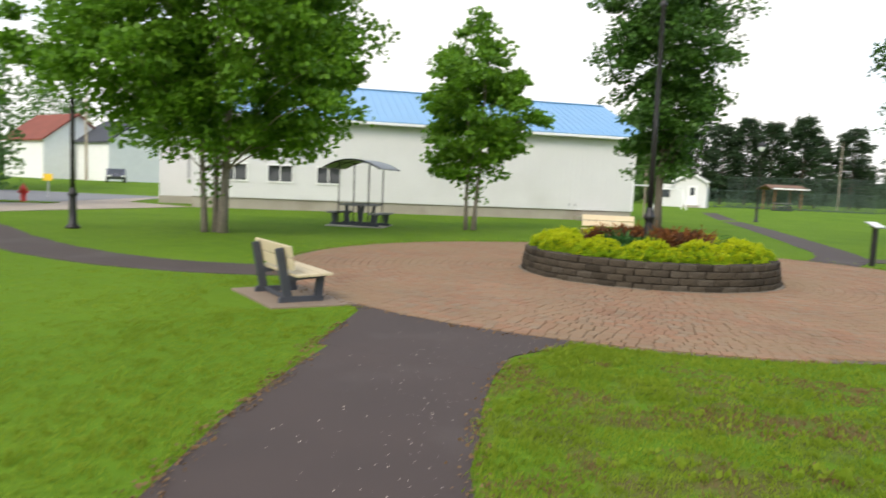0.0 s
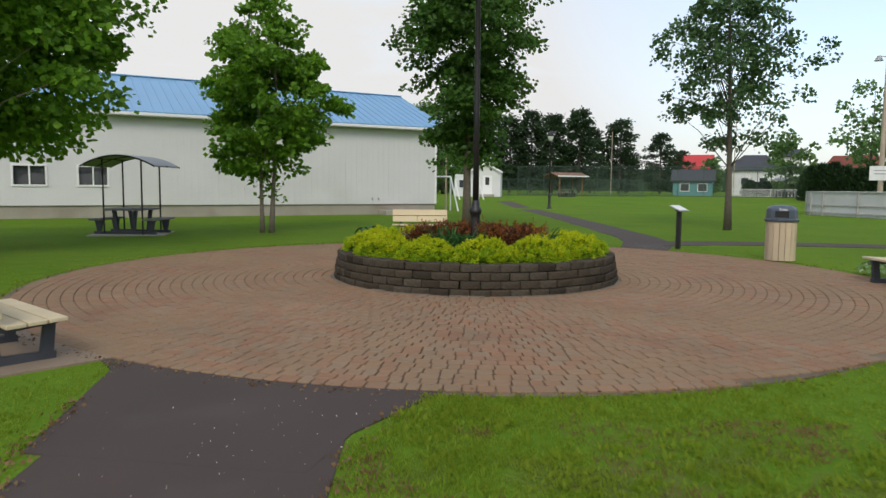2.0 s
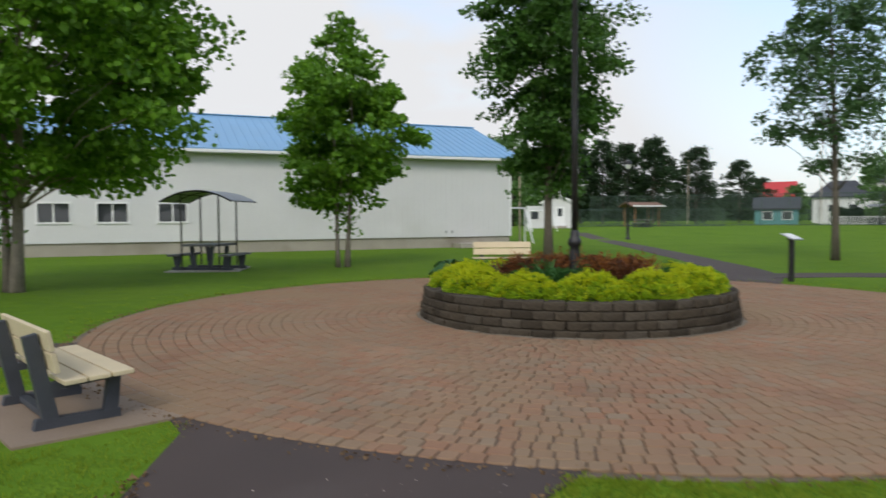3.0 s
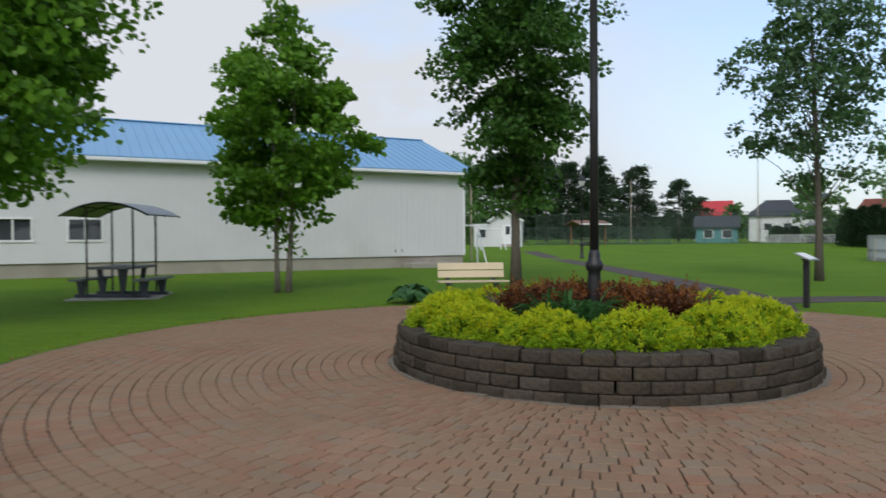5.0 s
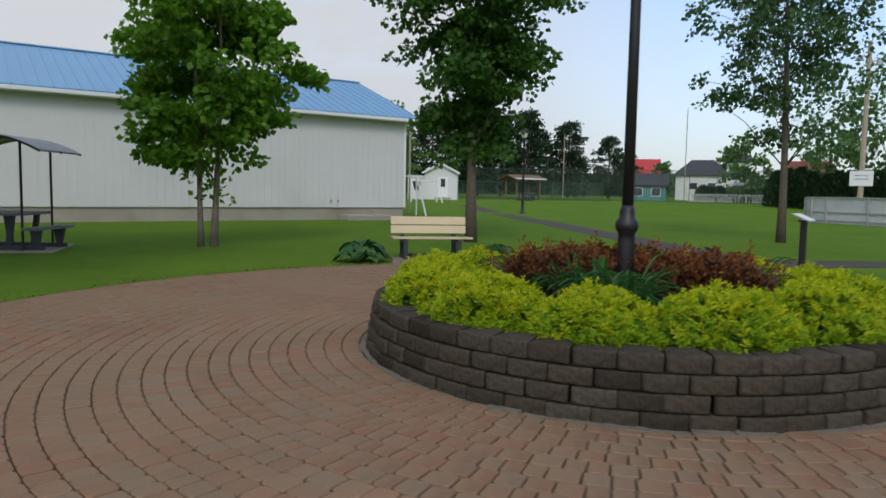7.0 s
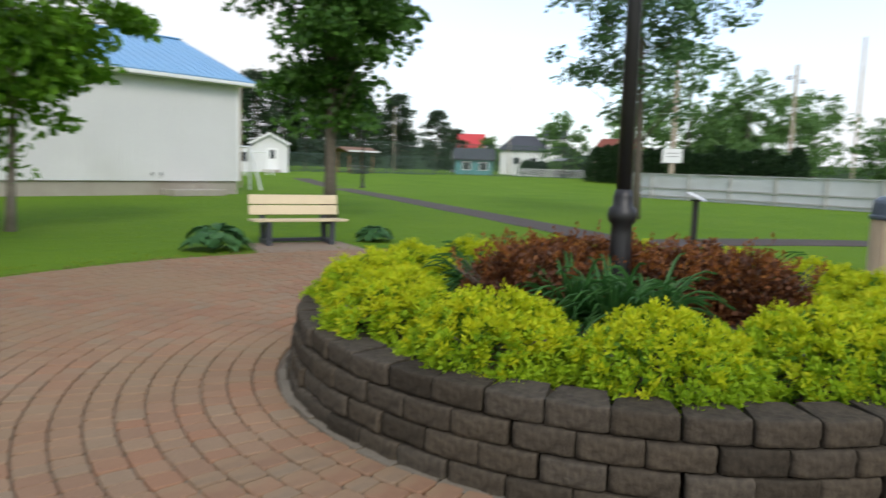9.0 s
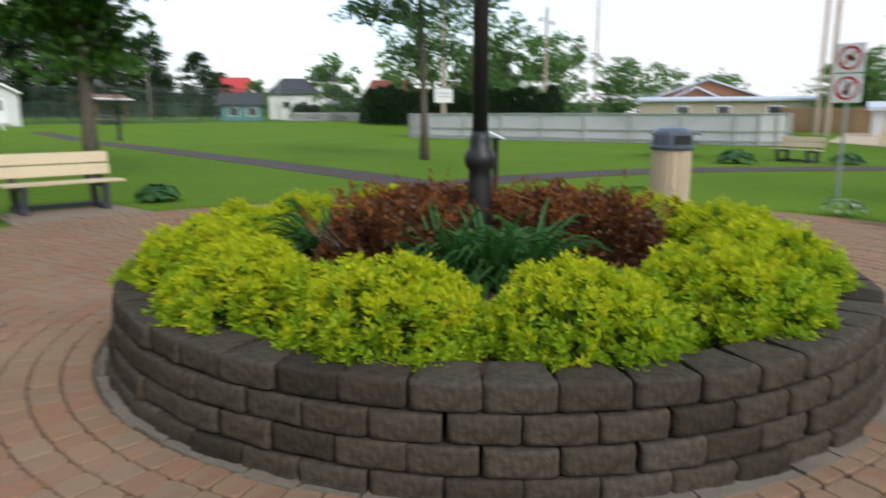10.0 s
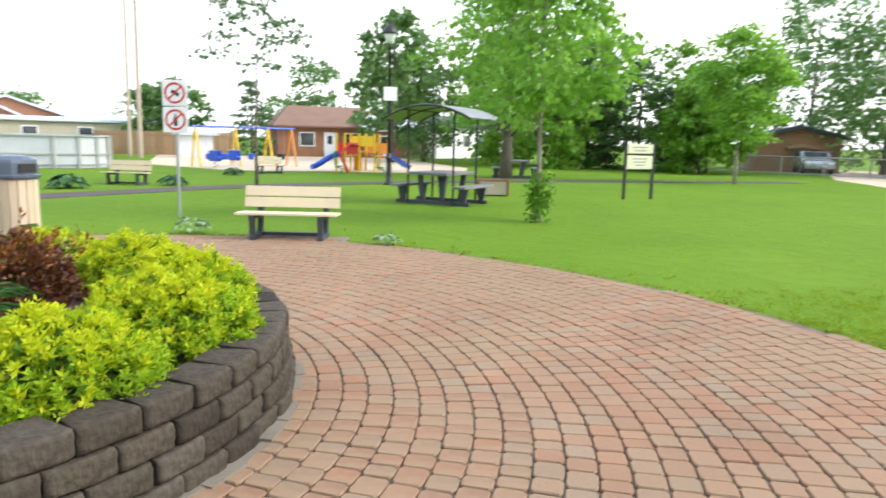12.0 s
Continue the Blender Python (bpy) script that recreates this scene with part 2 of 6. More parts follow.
TRIM = mat("white_trim", (0.80, 0.80, 0.80), 0.5, var=0.04, scale=2, fine=30, bump=0.05)
BARK = mat("bark", (0.115, 0.095, 0.075), 0.95, var=0.35, scale=7, fine=40, bump=1.0, lift=0.03)
BARK_PALE = mat("pale_bark", (0.24, 0.20, 0.165), 0.95, var=0.3, scale=7, fine=40, bump=0.9, lift=0.02)
LEAF_MAPLE = leafy("maple_leaves", [(0.066, 0.168, 0.012), (0.118, 0.27, 0.019), (0.205, 0.395, 0.033)], 0.45)
LEAF_DARK = leafy("dark_maple_leaves", [(0.03, 0.09, 0.013), (0.055, 0.14, 0.019), (0.09, 0.20, 0.03)], 0.35)
LEAF_ASH = leafy("ash_leaves", [(0.04, 0.095, 0.03), (0.065, 0.14, 0.045), (0.10, 0.19, 0.06)], 0.3)
LEAF_FRESH = leafy("fresh_leaves", [(0.13, 0.27, 0.03), (0.20, 0.40, 0.05), (0.30, 0.50, 0.08)], 0.6)
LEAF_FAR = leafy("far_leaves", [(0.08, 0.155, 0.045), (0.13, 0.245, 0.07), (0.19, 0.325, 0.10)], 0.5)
NEEDLES = leafy("conifer_needles", [(0.018, 0.042, 0.018), (0.03, 0.064, 0.025), (0.048, 0.088, 0.034)], 0.2)
CEDAR = leafy("cedar_sprays", [(0.04, 0.09, 0.028), (0.065, 0.14, 0.04), (0.10, 0.19, 0.055)], 0.35)
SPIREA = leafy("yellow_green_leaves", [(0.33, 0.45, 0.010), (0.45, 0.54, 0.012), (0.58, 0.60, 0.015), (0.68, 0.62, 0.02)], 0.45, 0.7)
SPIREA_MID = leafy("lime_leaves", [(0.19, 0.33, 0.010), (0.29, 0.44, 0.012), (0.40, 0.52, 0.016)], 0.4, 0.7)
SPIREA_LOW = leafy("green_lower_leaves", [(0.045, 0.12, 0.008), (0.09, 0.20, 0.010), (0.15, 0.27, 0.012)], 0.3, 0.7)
BARBERRY = leafy("dark_red_leaves", [(0.036, 0.014, 0.008), (0.085, 0.031, 0.012), (0.15, 0.054, 0.017), (0.27, 0.11, 0.026)], 0.3)
YOUNG_RED = leafy("orange_red_leaves", [(0.15, 0.045, 0.015), (0.25, 0.085, 0.02), (0.36, 0.16, 0.03)], 0.4)
LILY = leafy("strap_leaves", [(0.03, 0.10, 0.024), (0.05, 0.15, 0.034), (0.085, 0.21, 0.05)], 0.3)
HOSTA = leafy("broad_leaves", [(0.03, 0.10, 0.03), (0.05, 0.14, 0.04), (0.09, 0.20, 0.07)], 0.25)
HOSTA_PALE = leafy("pale_edged_leaves", [(0.12, 0.24, 0.08), (0.25, 0.36, 0.18), (0.45, 0.52, 0.34)], 0.25)
BLADES = leafy("grass_blades", [(0.17, 0.26, 0.016), (0.23, 0.32, 0.022), (0.31, 0.38, 0.04)], 0.55, 0.75)
PETAL = mat("fallen_petals", (0.56, 0.48, 0.40), 0.8, var=0.1, bump=0)
DRY = leafy("dry_litter", [(0.16, 0.09, 0.04), (0.24, 0.15, 0.07)], 0.2, 0.8)
GLASS_DARK = glass("window_glass", (0.045, 0.05, 0.055))
RED = mat("red_paint", (0.55, 0.03, 0.025), 0.45, var=0.1)
BLUE = mat("blue_plastic", (0.02, 0.09, 0.50), 0.4, var=0.08)
YELLOW = mat("yellow_plastic", (0.72, 0.47, 0.02), 0.45, var=0.08)
ORANGE = mat("orange_plastic", (0.62, 0.22, 0.02), 0.45, var=0.08)
GREEN_TUBE = mat("green_tube", (0.03, 0.20, 0.10), 0.45, var=0.08)
LID = mat("slate_blue_lid", (0.07, 0.09, 0.12), 0.4, var=0.12, scale=4, coat=0.2)
BIN_WOOD = mat("bin_boards", (0.52, 0.42, 0.29), 0.7, var=0.1, rnd=0.08)
WOOD_BROWN = mat("brown_boards", (0.24, 0.13, 0.065), 0.8, var=0.15, rnd=0.1)
POLE_WOOD = mat("weathered_pole", (0.40, 0.33, 0.25), 0.9, var=0.2, scale=4)
BRICK = mat("brick_wall", (0.27, 0.125, 0.07), 0.9, var=0.2, scale=2, fine=14, bump=0.3)
ROOF_BROWN = mat("brown_shingles", (0.19, 0.11, 0.075), 0.92, var=0.2, scale=0.8, fine=10, bump=0.4)
ROOF_RED = mat("red_metal_roof", (0.50, 0.035, 0.035), 0.5, var=0.08)
ROOF_DARK = mat("dark_shingles", (0.055, 0.06, 0.07), 0.9, var=0.2, scale=0.8, fine=10, bump=0.4)
ROOF_RUST = mat("rust_shingles", (0.21, 0.06, 0.04), 0.9, var=0.2, scale=0.8, fine=10, bump=0.4)
ROOF_PALE = mat("pale_metal_roof", (0.55, 0.60, 0.66), 0.5, var=0.06)
TEAL = mat("teal_siding", (0.10, 0.27, 0.28), 0.7, var=0.1)
BEIGE = mat("beige_siding", (0.42, 0.36, 0.27), 0.8, var=0.1)
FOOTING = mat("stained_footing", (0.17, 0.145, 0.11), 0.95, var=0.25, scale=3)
FENCE_WOOD = mat("fence_boards", (0.30, 0.19, 0.10), 0.85, var=0.15, rnd=0.14)
MESH_GREEN = mat("green_chain_link", (0.05, 0.085, 0.065), 0.6, var=0.1, bump=0)
CAR_GREY = mat("dark_grey_car_paint", (0.10, 0.10, 0.12), 0.25, metal=0.4, var=0.05, bump=0, coat=0.6)
CAR_SILVER = mat("silver_car_paint", (0.5, 0.52, 0.55), 0.25, metal=0.5, var=0.05, bump=0, coat=0.6)
RUBBER = mat("rubber", (0.02, 0.02, 0.02), 0.85, var=0.2)
LAMP_GLASS = mat("frosted_lamp_glass", (0.78, 0.78, 0.76), 0.3, var=0.03, bump=0)
CREAM_SIGN = mat("cream_sign_board", (0.62, 0.60, 0.40), 0.6, var=0.06)
SIGN_GREY = mat("sign_grey_bars", (0.30, 0.30, 0.29), 0.7, var=0.05, bump=0)
SIGN_INK = mat("sign_black_ink", (0.03, 0.03, 0.03), 0.7, var=0.05, bump=0)
SLAB_GREY = mat("worn_slab", (0.235, 0.175, 0.125), 0.9, var=0.15, scale=1.2)
PLANK_GREY = mat("weathered_plank", (0.17, 0.168, 0.165), 0.8, var=0.12, rnd=0.08)


# ---- shape helpers ----
def part(name, bm, material, parent=None, label="", smooth=False):
    me = bpy.data.meshes.new(name)
    bm.to_mesh(me)
    bm.free()
    me.materials.append(material)
    if smooth:
        me.shade_smooth()
    ob = new(name, me)
    if parent is not None:
        ob.parent = parent
    if label:
        tagged(ob, label)
    return ob


def from_lists(name, verts, faces, material, parent=None, smooth=False):
    me = bpy.data.meshes.new(name)
    me.from_pydata(verts, [], faces)
    me.materials.append(material)
    if smooth:
        me.shade_smooth()
    ob = new(name, me)
    if parent is not None:
        ob.parent = parent
    return ob


def thing(name, m, label, category, group="", kind=""):
    ob = new(name)
    ob.empty_display_size = 0.2
    ob.matrix_basis = m
    return tagged(ob, label, category, group, kind)


def box(bm, c, s, bevel=0.0, turn=None):
    """Adds a box of size s about c, its edges rounded, turned by a matrix about c."""
    made = bmesh.ops.create_cube(bm, size=1.0)["verts"]
    bmesh.ops.scale(bm, vec=s, verts=made)
    if bevel:
        edges = list({e for v in made for e in v.link_edges})
        made = list({v for f in bmesh.ops.bevel(bm, geom=edges, offset=bevel, segments=2, profile=0.6, affect="EDGES")["faces"] for v in f.verts} | {v for v in made if v.is_valid})
    if turn is not None:
        bmesh.ops.transform(bm, matrix=turn, verts=made)
    bmesh.ops.translate(bm, vec=c, verts=made)
    return bm


def boxed(c, s, bevel=0.0, turn=None):
    return box(bmesh.new(), c, s, bevel, turn)


def lathe(bm, profile, sides=16, c=(0, 0, 0)):
    """A turned body from (radius, height) pairs."""
    rings = []
    for r, z in profile:
        rings.append([bm.verts.new((c[0] + r * math.cos(2 * math.pi * i / sides), c[1] + r * math.sin(2 * math.pi * i / sides), c[2] + z)) for i in range(sides)])
    for a, b in zip(rings, rings[1:]):
        for i in range(sides):
            bm.faces.new((a[i], a[(i + 1) % sides], b[(i + 1) % sides], b[i]))
    bm.faces.new(rings[0][::-1])
    bm.faces.new(rings[-1])
    return bm


def tube(bm, pts, radii, sides=8):
    """A tapering tube along a line of points."""
    pts = [Vector(p) for p in pts]
    radii = [float(r) for r in radii] if isinstance(radii, (list, tuple)) else radii
    if not isinstance(radii, (list, tuple)):
        radii = [radii] * len(pts)
    rings = []
    for i, p in enumerate(pts):
        way = (pts[min(i + 1, len(pts) - 1)] - pts[max(i - 1, 0)]).normalized()
        side = way.cross(Vector((0.31, 0.95, 0.05))).normalized()
        if side.length < 0.1:
            side = way.cross(Vector((1, 0, 0))).normalized()
        over = way.cross(side)
        rings.append([bm.verts.new(p + radii[i] * (math.cos(2 * math.pi * k / sides) * side + math.sin(2 * math.pi * k / sides) * over)) for k in range(sides)])
    for a, b in zip(rings, rings[1:]):
        for k in range(sides):
            bm.faces.new((a[k], a[(k + 1) % sides], b[(k + 1) % sides], b[k]))
    bm.faces.new(rings[0][::-1])
    bm.faces.new(rings[-1])
    return bm


def prism(bm, outline, z0, z1, m=None):
    """An upright prism over an outline of (x, y)."""
    m = m or Matrix.Identity(4)
    low = [bm.verts.new(m @ Vector((x, y, z0))) for x, y in outline]
    top = [bm.verts.new(m @ Vector((x, y, z1))) for x, y in outline]
    n = len(outline)
    for i in range(n):
        bm.faces.new((low[i], low[(i + 1) % n], top[(i + 1) % n], top[i]))
    bm.faces.new(low[::-1])
    bm.faces.new(top)
    bmesh.ops.recalc_face_normals(bm, faces=bm.faces)
    return bm


def plate(bm, outline, m, thick):
    """A flat board cut to an outline in its own plane (x, z of m), of some thickness along y."""
    turn = m @ Matrix.Rotation(radians(90), 4, "X")
    return prism(bm, outline, -thick / 2, thick / 2, turn)


KITE = np.array([(0, 0, 0), (0.42, 0.45, 0.06), (0, 1.0, -0.08), (-0.42, 0.45, 0.06)])


def leaves(name, places, ways, sizes, material, parent=None, wide=1.0, seed=1):
    """One mesh of many single bent leaves at the places, pointing along the ways."""
    rng = np.random.default_rng(seed)
    n = len(places)
    w = ways / np.maximum(np.linalg.norm(ways, axis=1, keepdims=True), 1e-6)
    ref = rng.normal(size=(n, 3))
    side = np.cross(w, ref)
    side /= np.maximum(np.linalg.norm(side, axis=1, keepdims=True), 1e-6)
    up = np.cross(side, w)
    k = KITE[None] * np.asarray(sizes).reshape(-1, 1, 1)
    v = places[:, None] + k[..., :1] * wide * side[:, None] + k[..., 1:2] * w[:, None] + k[..., 2:] * up[:, None]
    me = bpy.data.meshes.new(name)
    me.vertices.add(4 * n)
    me.vertices.foreach_set("co", v.reshape(-1).astype(np.float32))
    me.loops.add(6 * n)
    base = 4 * np.arange(n)[:, None]
    me.loops.foreach_set("vertex_index", (base + np.array([0, 1, 2, 0, 2, 3])).reshape(-1).astype(np.int32))
    me.polygons.add(2 * n)
    me.polygons.foreach_set("loop_start", (3 * np.arange(2 * n)).astype(np.int32))
    me.update(calc_edges=True)
    me.materials.append(material)
    ob = new(name, me)
    if parent is not None:
        ob.parent = parent
    return ob


# ---- ground, plaza and paths ----
PX, PY = 3.64, 13.79


def plaza_r(a):
    """The paving's reach at an angle: a round plaza, overgrown along its south-east rim."""
    off = (math.degrees(a) - 302 + 180) % 360 - 180
    return 6.92 - 0.34 * math.exp(-(off / 26.0) ** 2)


def rise(y):
    """The far field lies a little higher."""
    u = min(max((y - 46.0) / 22.0, 0.0), 1.0)
    return 0.5 * u * u * (3 - 2 * u)


def lawn_sheet():
    steps = sorted({round(s * v, 2) for s in (-1, 1) for v in (0, 3, 6, 9, 12, 16, 20, 25, 30, 36, 42, 46, 50, 54, 58, 62, 66, 70, 80, 100, 140, 200, 320, 600, 1200, 2500)})
    n = len(steps)
    verts = [(x, y, rise(y)) for y in steps for x in steps]
    faces = [(j * n + i, j * n + i + 1, (j + 1) * n + i + 1, (j + 1) * n + i) for j in range(n - 1) for i in range(n - 1)]
    tagged(from_lists("ground", verts, faces, LAWN), "mown green lawn with paler worn patches", "lawn", kind="structure")


def ribbon(name, pts, width, z, material, label, category, thick=0.02, wobble=0.03, seed=3):
    """A laid path along a line, with slightly uneven edges and a little thickness."""
    rng = random.Random(seed)
    fine = []
    for i in range(len(pts) - 1):
        p0, p1, p2, p3 = (Vector((*pts[min(max(k, 0), len(pts) - 1)], 0)) for k in (i - 1, i, i + 1, i + 2))
        steps = max(3, int((p2 - p1).length / 0.5))
        for s in range(steps):
            u = s / steps
            fine.append(0.5 * (2 * p1 + (p2 - p0) * u + (2 * p0 - 5 * p1 + 4 * p2 - p3) * u * u + (3 * p1 - p0 - 3 * p2 + p3) * u ** 3))
    fine.append(Vector((*pts[-1], 0)))
    verts, faces = [], []
    for i, p in enumerate(fine):
        way = (fine[min(i + 1, len(fine) - 1)] - fine[max(i - 1, 0)]).normalized()
        side = Vector((-way.y, way.x, 0))
        w = width[0] + (width[1] - width[0]) * i / (len(fine) - 1) if isinstance(width, tuple) else width
        for s in (-1, 1):
            q = p + side * s * (w / 2 + rng.uniform(-wobble, wobble))
            verts += [(q.x, q.y, rise(q.y) + z), (q.x, q.y, rise(q.y) + z - thick)]
        if i:
            a, b = 4 * (i - 1), 4 * i
            faces += [(a, a + 2, b + 2, b), (a + 1, a, b, b + 1), (a + 2, a + 3, b + 3, b + 2)]
    return tagged(from_lists(name, verts, faces, material), label, category, kind="structure")


def patch(name, outline, z, material, label, category, thick=0.03):
    bm = bmesh.new()
    prism(bm, outline, z - thick, z)
    return tagged(part(name, bm, material), label, category, kind="structure")


lawn_sheet()
ribbon("path_entrance", [(-0.6, -6.0), (-0.35, -1.0), (-0.25, 2.0), (-0.27, 4.4), (-0.15, 5.8), (0.2, 7.6), (0.6, 9.0)], (1.5, 1.65), 0.008, ASPHALT, "dark asphalt footpath with fallen pale petals", "path")
patch("path_mouth", [(-1.0, 6.6), (0.55, 6.0), (0.85, 6.55), (1.35, 7.05), (1.9, 7.6), (0.5, 9.0), (-1.3, 9.2), (-0.93, 8.4)], 0.0092, ASPHALT, "flared asphalt mouth of the footpath", "path")
ribbon("path_west", [(-22.0, 22.5), (-14.0, 18.5), (-10.3, 15.1), (-7.6, 12.9), (-5.6, 11.9), (-3.6, 11.6), (-1.5, 12.0)], 1.35, 0.008, ASPHALT, "narrow dark asphalt footpath through the lawn", "path")
ribbon("path_north", [(8.5, 17.0), (10.6, 20.6), (11.9, 25.4), (13.2, 31.0), (14.9, 38.6), (17.2, 50.0), (18.5, 58.0)], 1.25, 0.008, ASPHALT, "asphalt footpath leading across the field", "path")
ribbon("path_east", [(10.3, 19.6), (13.0, 19.3), (16.6, 17.7), (19.2, 15.3), (21.8, 12.1), (24.2, 7.2), (26.0, 0.0), (26.5, -12.0)], 1.3, 0.012, ASPHALT, "asphalt footpath past the playground benches", "path")
patch("plaza_bed", [(PX + plaza_r(k * math.pi / 72) * math.cos(k * math.pi / 72), PY + plaza_r(k * math.pi / 72) * math.sin(k * math.pi / 72)) for k in range(144)], 0.005, JOINT, "sandy joints of the round paved plaza", "pavement")
for k, (x, y, a) in enumerate([(-2.05, 9.1, 37), (4.22, 21.45, -97), (9.75, 11.2, 166)]):
    c, s = math.cos(radians(a)), math.sin(radians(a))
    pad = [(x + c * u - s * v, y + s * u + c * v) for u, v in ((-0.45, -0.8), (0.9, -0.9), (0.9, 0.9), (-0.45, 0.8))]
    patch("bench_pad", pad, 0.019, SLAB_GREY, "worn sandy paved pad under a bench", "pavement")
patch("road", [(-17.5, 18), (-16.3, 24.5), (-15.0, 29), (-14.0, 33.5), (-18.6, 36), (-21, 48), (-36, 80), (-70, 150), (-90, 150), (-62, 100), (-43, 60), (-33, 40), (-31, 18)], 0.012, ROAD, "grey asphalt street at the park's edge", "road")
patch("gravel_yard", [(-17.4, 18.0), (-16.1, 24.5), (-13.8, 33.4), (-18.3, 35.9), (-21.2, 46), (-19.9, 32), (-20.5, 18)], 0.02, GRAVEL, "tan gravel yard beside the hall", "gravel")
patch("sand_playground", [(31.5, 2.5), (32.5, 13.5), (38.5, 17.8), (58, 20), (58, 1), (38, 0.5)], 0.016, SAND, "pale sand under the play equipment", "sand")
patch("sand_south", [(21.8, -12.8), (29, -16.4), (45, -30), (30, -36), (20, -20)], 0.016, SAND, "bare sandy patch in the lawn", "sand")


# ---- hall with the blue roof ----
def hall():
    A = Vector((8.6, 39.85, 0))
    along = Vector((-18.54, -5.25, 0)).normalized()
    m = Matrix.Translation(A) @ Matrix.Rotation(math.atan2(along.y, along.x), 4, "Z")
    # local: x runs west along the front, which faces +y
    L, D, F, H = 23.3, 11.3, 0.55, 4.77
    top = thing("hall", m, "long white-sided hall with a blue metal gable roof", "building")
    part("foundation", boxed((L / 2, -D / 2, F / 2 - 0.2), (L, D, F + 0.4), 0.02), CONCRETE, top, "bare concrete foundation")
    wins = [(16.2, 17.3, 1.43, 2.2), (18.55, 19.7, 1.43, 2.2), (20.75, 21.9, 1.43, 2.2)]
    edges = [0.0] + [v for w in wins for v in w[:2]] + [L]
    for i in range(0, len(edges), 2):
        part("front_wall", boxed(((edges[i] + edges[i + 1]) / 2, 0.0, (F + H) / 2), (edges[i + 1] - edges[i], 0.16, H - F)), SIDING, top)
    for x0, x1, z0, z1 in wins:
        part("front_wall", boxed(((x0 + x1) / 2, 0.0, (F + z0) / 2), (x1 - x0, 0.16, z0 - F)), SIDING, top)
        part("front_wall", boxed(((x0 + x1) / 2, 0.0, (H + z1) / 2), (x1 - x0, 0.16, H - z1)), SIDING, top)
    ribs = bmesh.new()
    x = 0.1
    while x < L:
        if not any(a - 0.08 < x < b + 0.08 for a, b, *_ in wins):
            box(ribs, (x, 0.086, (F + H) / 2), (0.035, 0.014, H - F - 0.02))
        x += 0.3
    tagged(part("siding_ribs", ribs, SIDING, top), kind="stuff")
    part("end_wall", boxed((0.0, -D / 2, (F + H) / 2), (0.16, D - 0.18, H - F)), SIDING, top)
    part("end_wall", boxed((L, -D / 2, (F + H) / 2), (0.16, D - 0.18, H - F)), SIDING, top)
    part("back_wall", boxed((L / 2, -D, (F + H) / 2), (L, 0.16, H - F)), SIDING, top)
    rise_, over = 2.12, 0.55
    for x in (0.0, L):
        g = bmesh.new()
        plate(g, [(-D + 0.05, H), (-0.05, H), (-D / 2, H + rise_ - 0.05)], Matrix.Translation((x, 0, 0)) @ Matrix.Rotation(radians(90), 4, "Z"), 0.14)
        part("gable", g, SIDING, top)
    for s in (1, -1):
        r = bmesh.new()
        run = D / 2 + over
        drop = rise_ / (D / 2) * over
        slope = math.atan2(rise_ + drop, run)
        length = math.hypot(rise_ + drop, run)
        t = Matrix.Rotation(-s * slope, 4, "X")
        mid = Vector((L / 2, -D / 2 + s * run / 2, H + (rise_ - drop) / 2 + 0.05))
        box(r, mid, (L + 1.1, length, 0.07), 0.0, t)
        slab = part("roof", r, ROOF_BLUE, top, "blue ribbed metal roof sheet")
        seams = bmesh.new()
        x = -0.45
        while x < L + 0.5:
            q = t @ Vector((0, 0, 0.047))
            box(seams, (x, mid.y + q.y, mid.z + q.z), (0.04, length - 0.02, 0.03), 0.0, t)
            x += 0.42
        tagged(part("roof_seams", seams, ROOF_BLUE, slab), kind="stuff")
    part("ridge_cap", boxed((L / 2, -D / 2, H + rise_ + 0.1), (L + 1.1, 0.35, 0.06), 0.02), ROOF_BLUE, top)
    eave_y, eave_z = over, H - rise_ / (D / 2) * over
    part("fascia", boxed((L / 2, eave_y + 0.02, eave_z - 0.03), (L + 1.1, 0.05, 0.13), 0.01), TRIM, top, "white eave board")
    part("soffit", boxed((L / 2, over / 2 + 0.09, eave_z - 0.1), (L + 1.05, over - 0.2, 0.03)), TRIM, top)
    for x in (-0.52, L + 0.52):
        for s in (1, -1):
            v = bmesh.new()
            run = D / 2 + over
            slope = math.atan2(rise_ + rise_ / (D / 2) * over, run)
            box(v, (x, -D / 2 + s * run / 2, H + (rise_ - rise_ / (D / 2) * over) / 2 - 0.07), (0.05, math.hypot(run, rise_ + 0.26), 0.2), 0.0, Matrix.Rotation(-s * slope, 4, "X"))
            part("rake_board", v, TRIM, top)
    part("corner_trim", boxed((0.0, 0.085, (F + H) / 2), (0.12, 0.03, H - F), 0.005), TRIM, top)
    for x0, x1, z0, z1 in wins:
        w, h, cx, cz = x1 - x0, z1 - z0, (x0 + x1) / 2, (z0 + z1) / 2
        fr = bmesh.new()
        for c, s in (((cx, 0.09, z1 + 0.04), (w + 0.16, 0.06, 0.08)), ((cx, 0.09, z0 - 0.04), (w + 0.16, 0.08, 0.08)), ((x0 - 0.04, 0.09, cz), (0.08, 0.06, h)), ((x1 + 0.04, 0.09, cz), (0.08, 0.06, h)), ((cx, 0.06, cz), (0.06, 0.06, h))):
            box(fr, c, s, 0.006)
        win = part("window", fr, TRIM, top, "white sliding window frame")
        for c in (cx - w / 4, cx + w / 4):
            part("pane", boxed((c, 0.0, cz), (w / 2 - 0.03, 0.012, h)), GLASS_DARK, win, "dark window pane")
        part("blind", boxed((cx + w / 4 * (1 if x0 < 17 else -1) * 0.9, -0.06, cz), (w / 2 - 0.08, 0.01, h - 0.02)), BEIGE, win, "pale curtain behind glass")
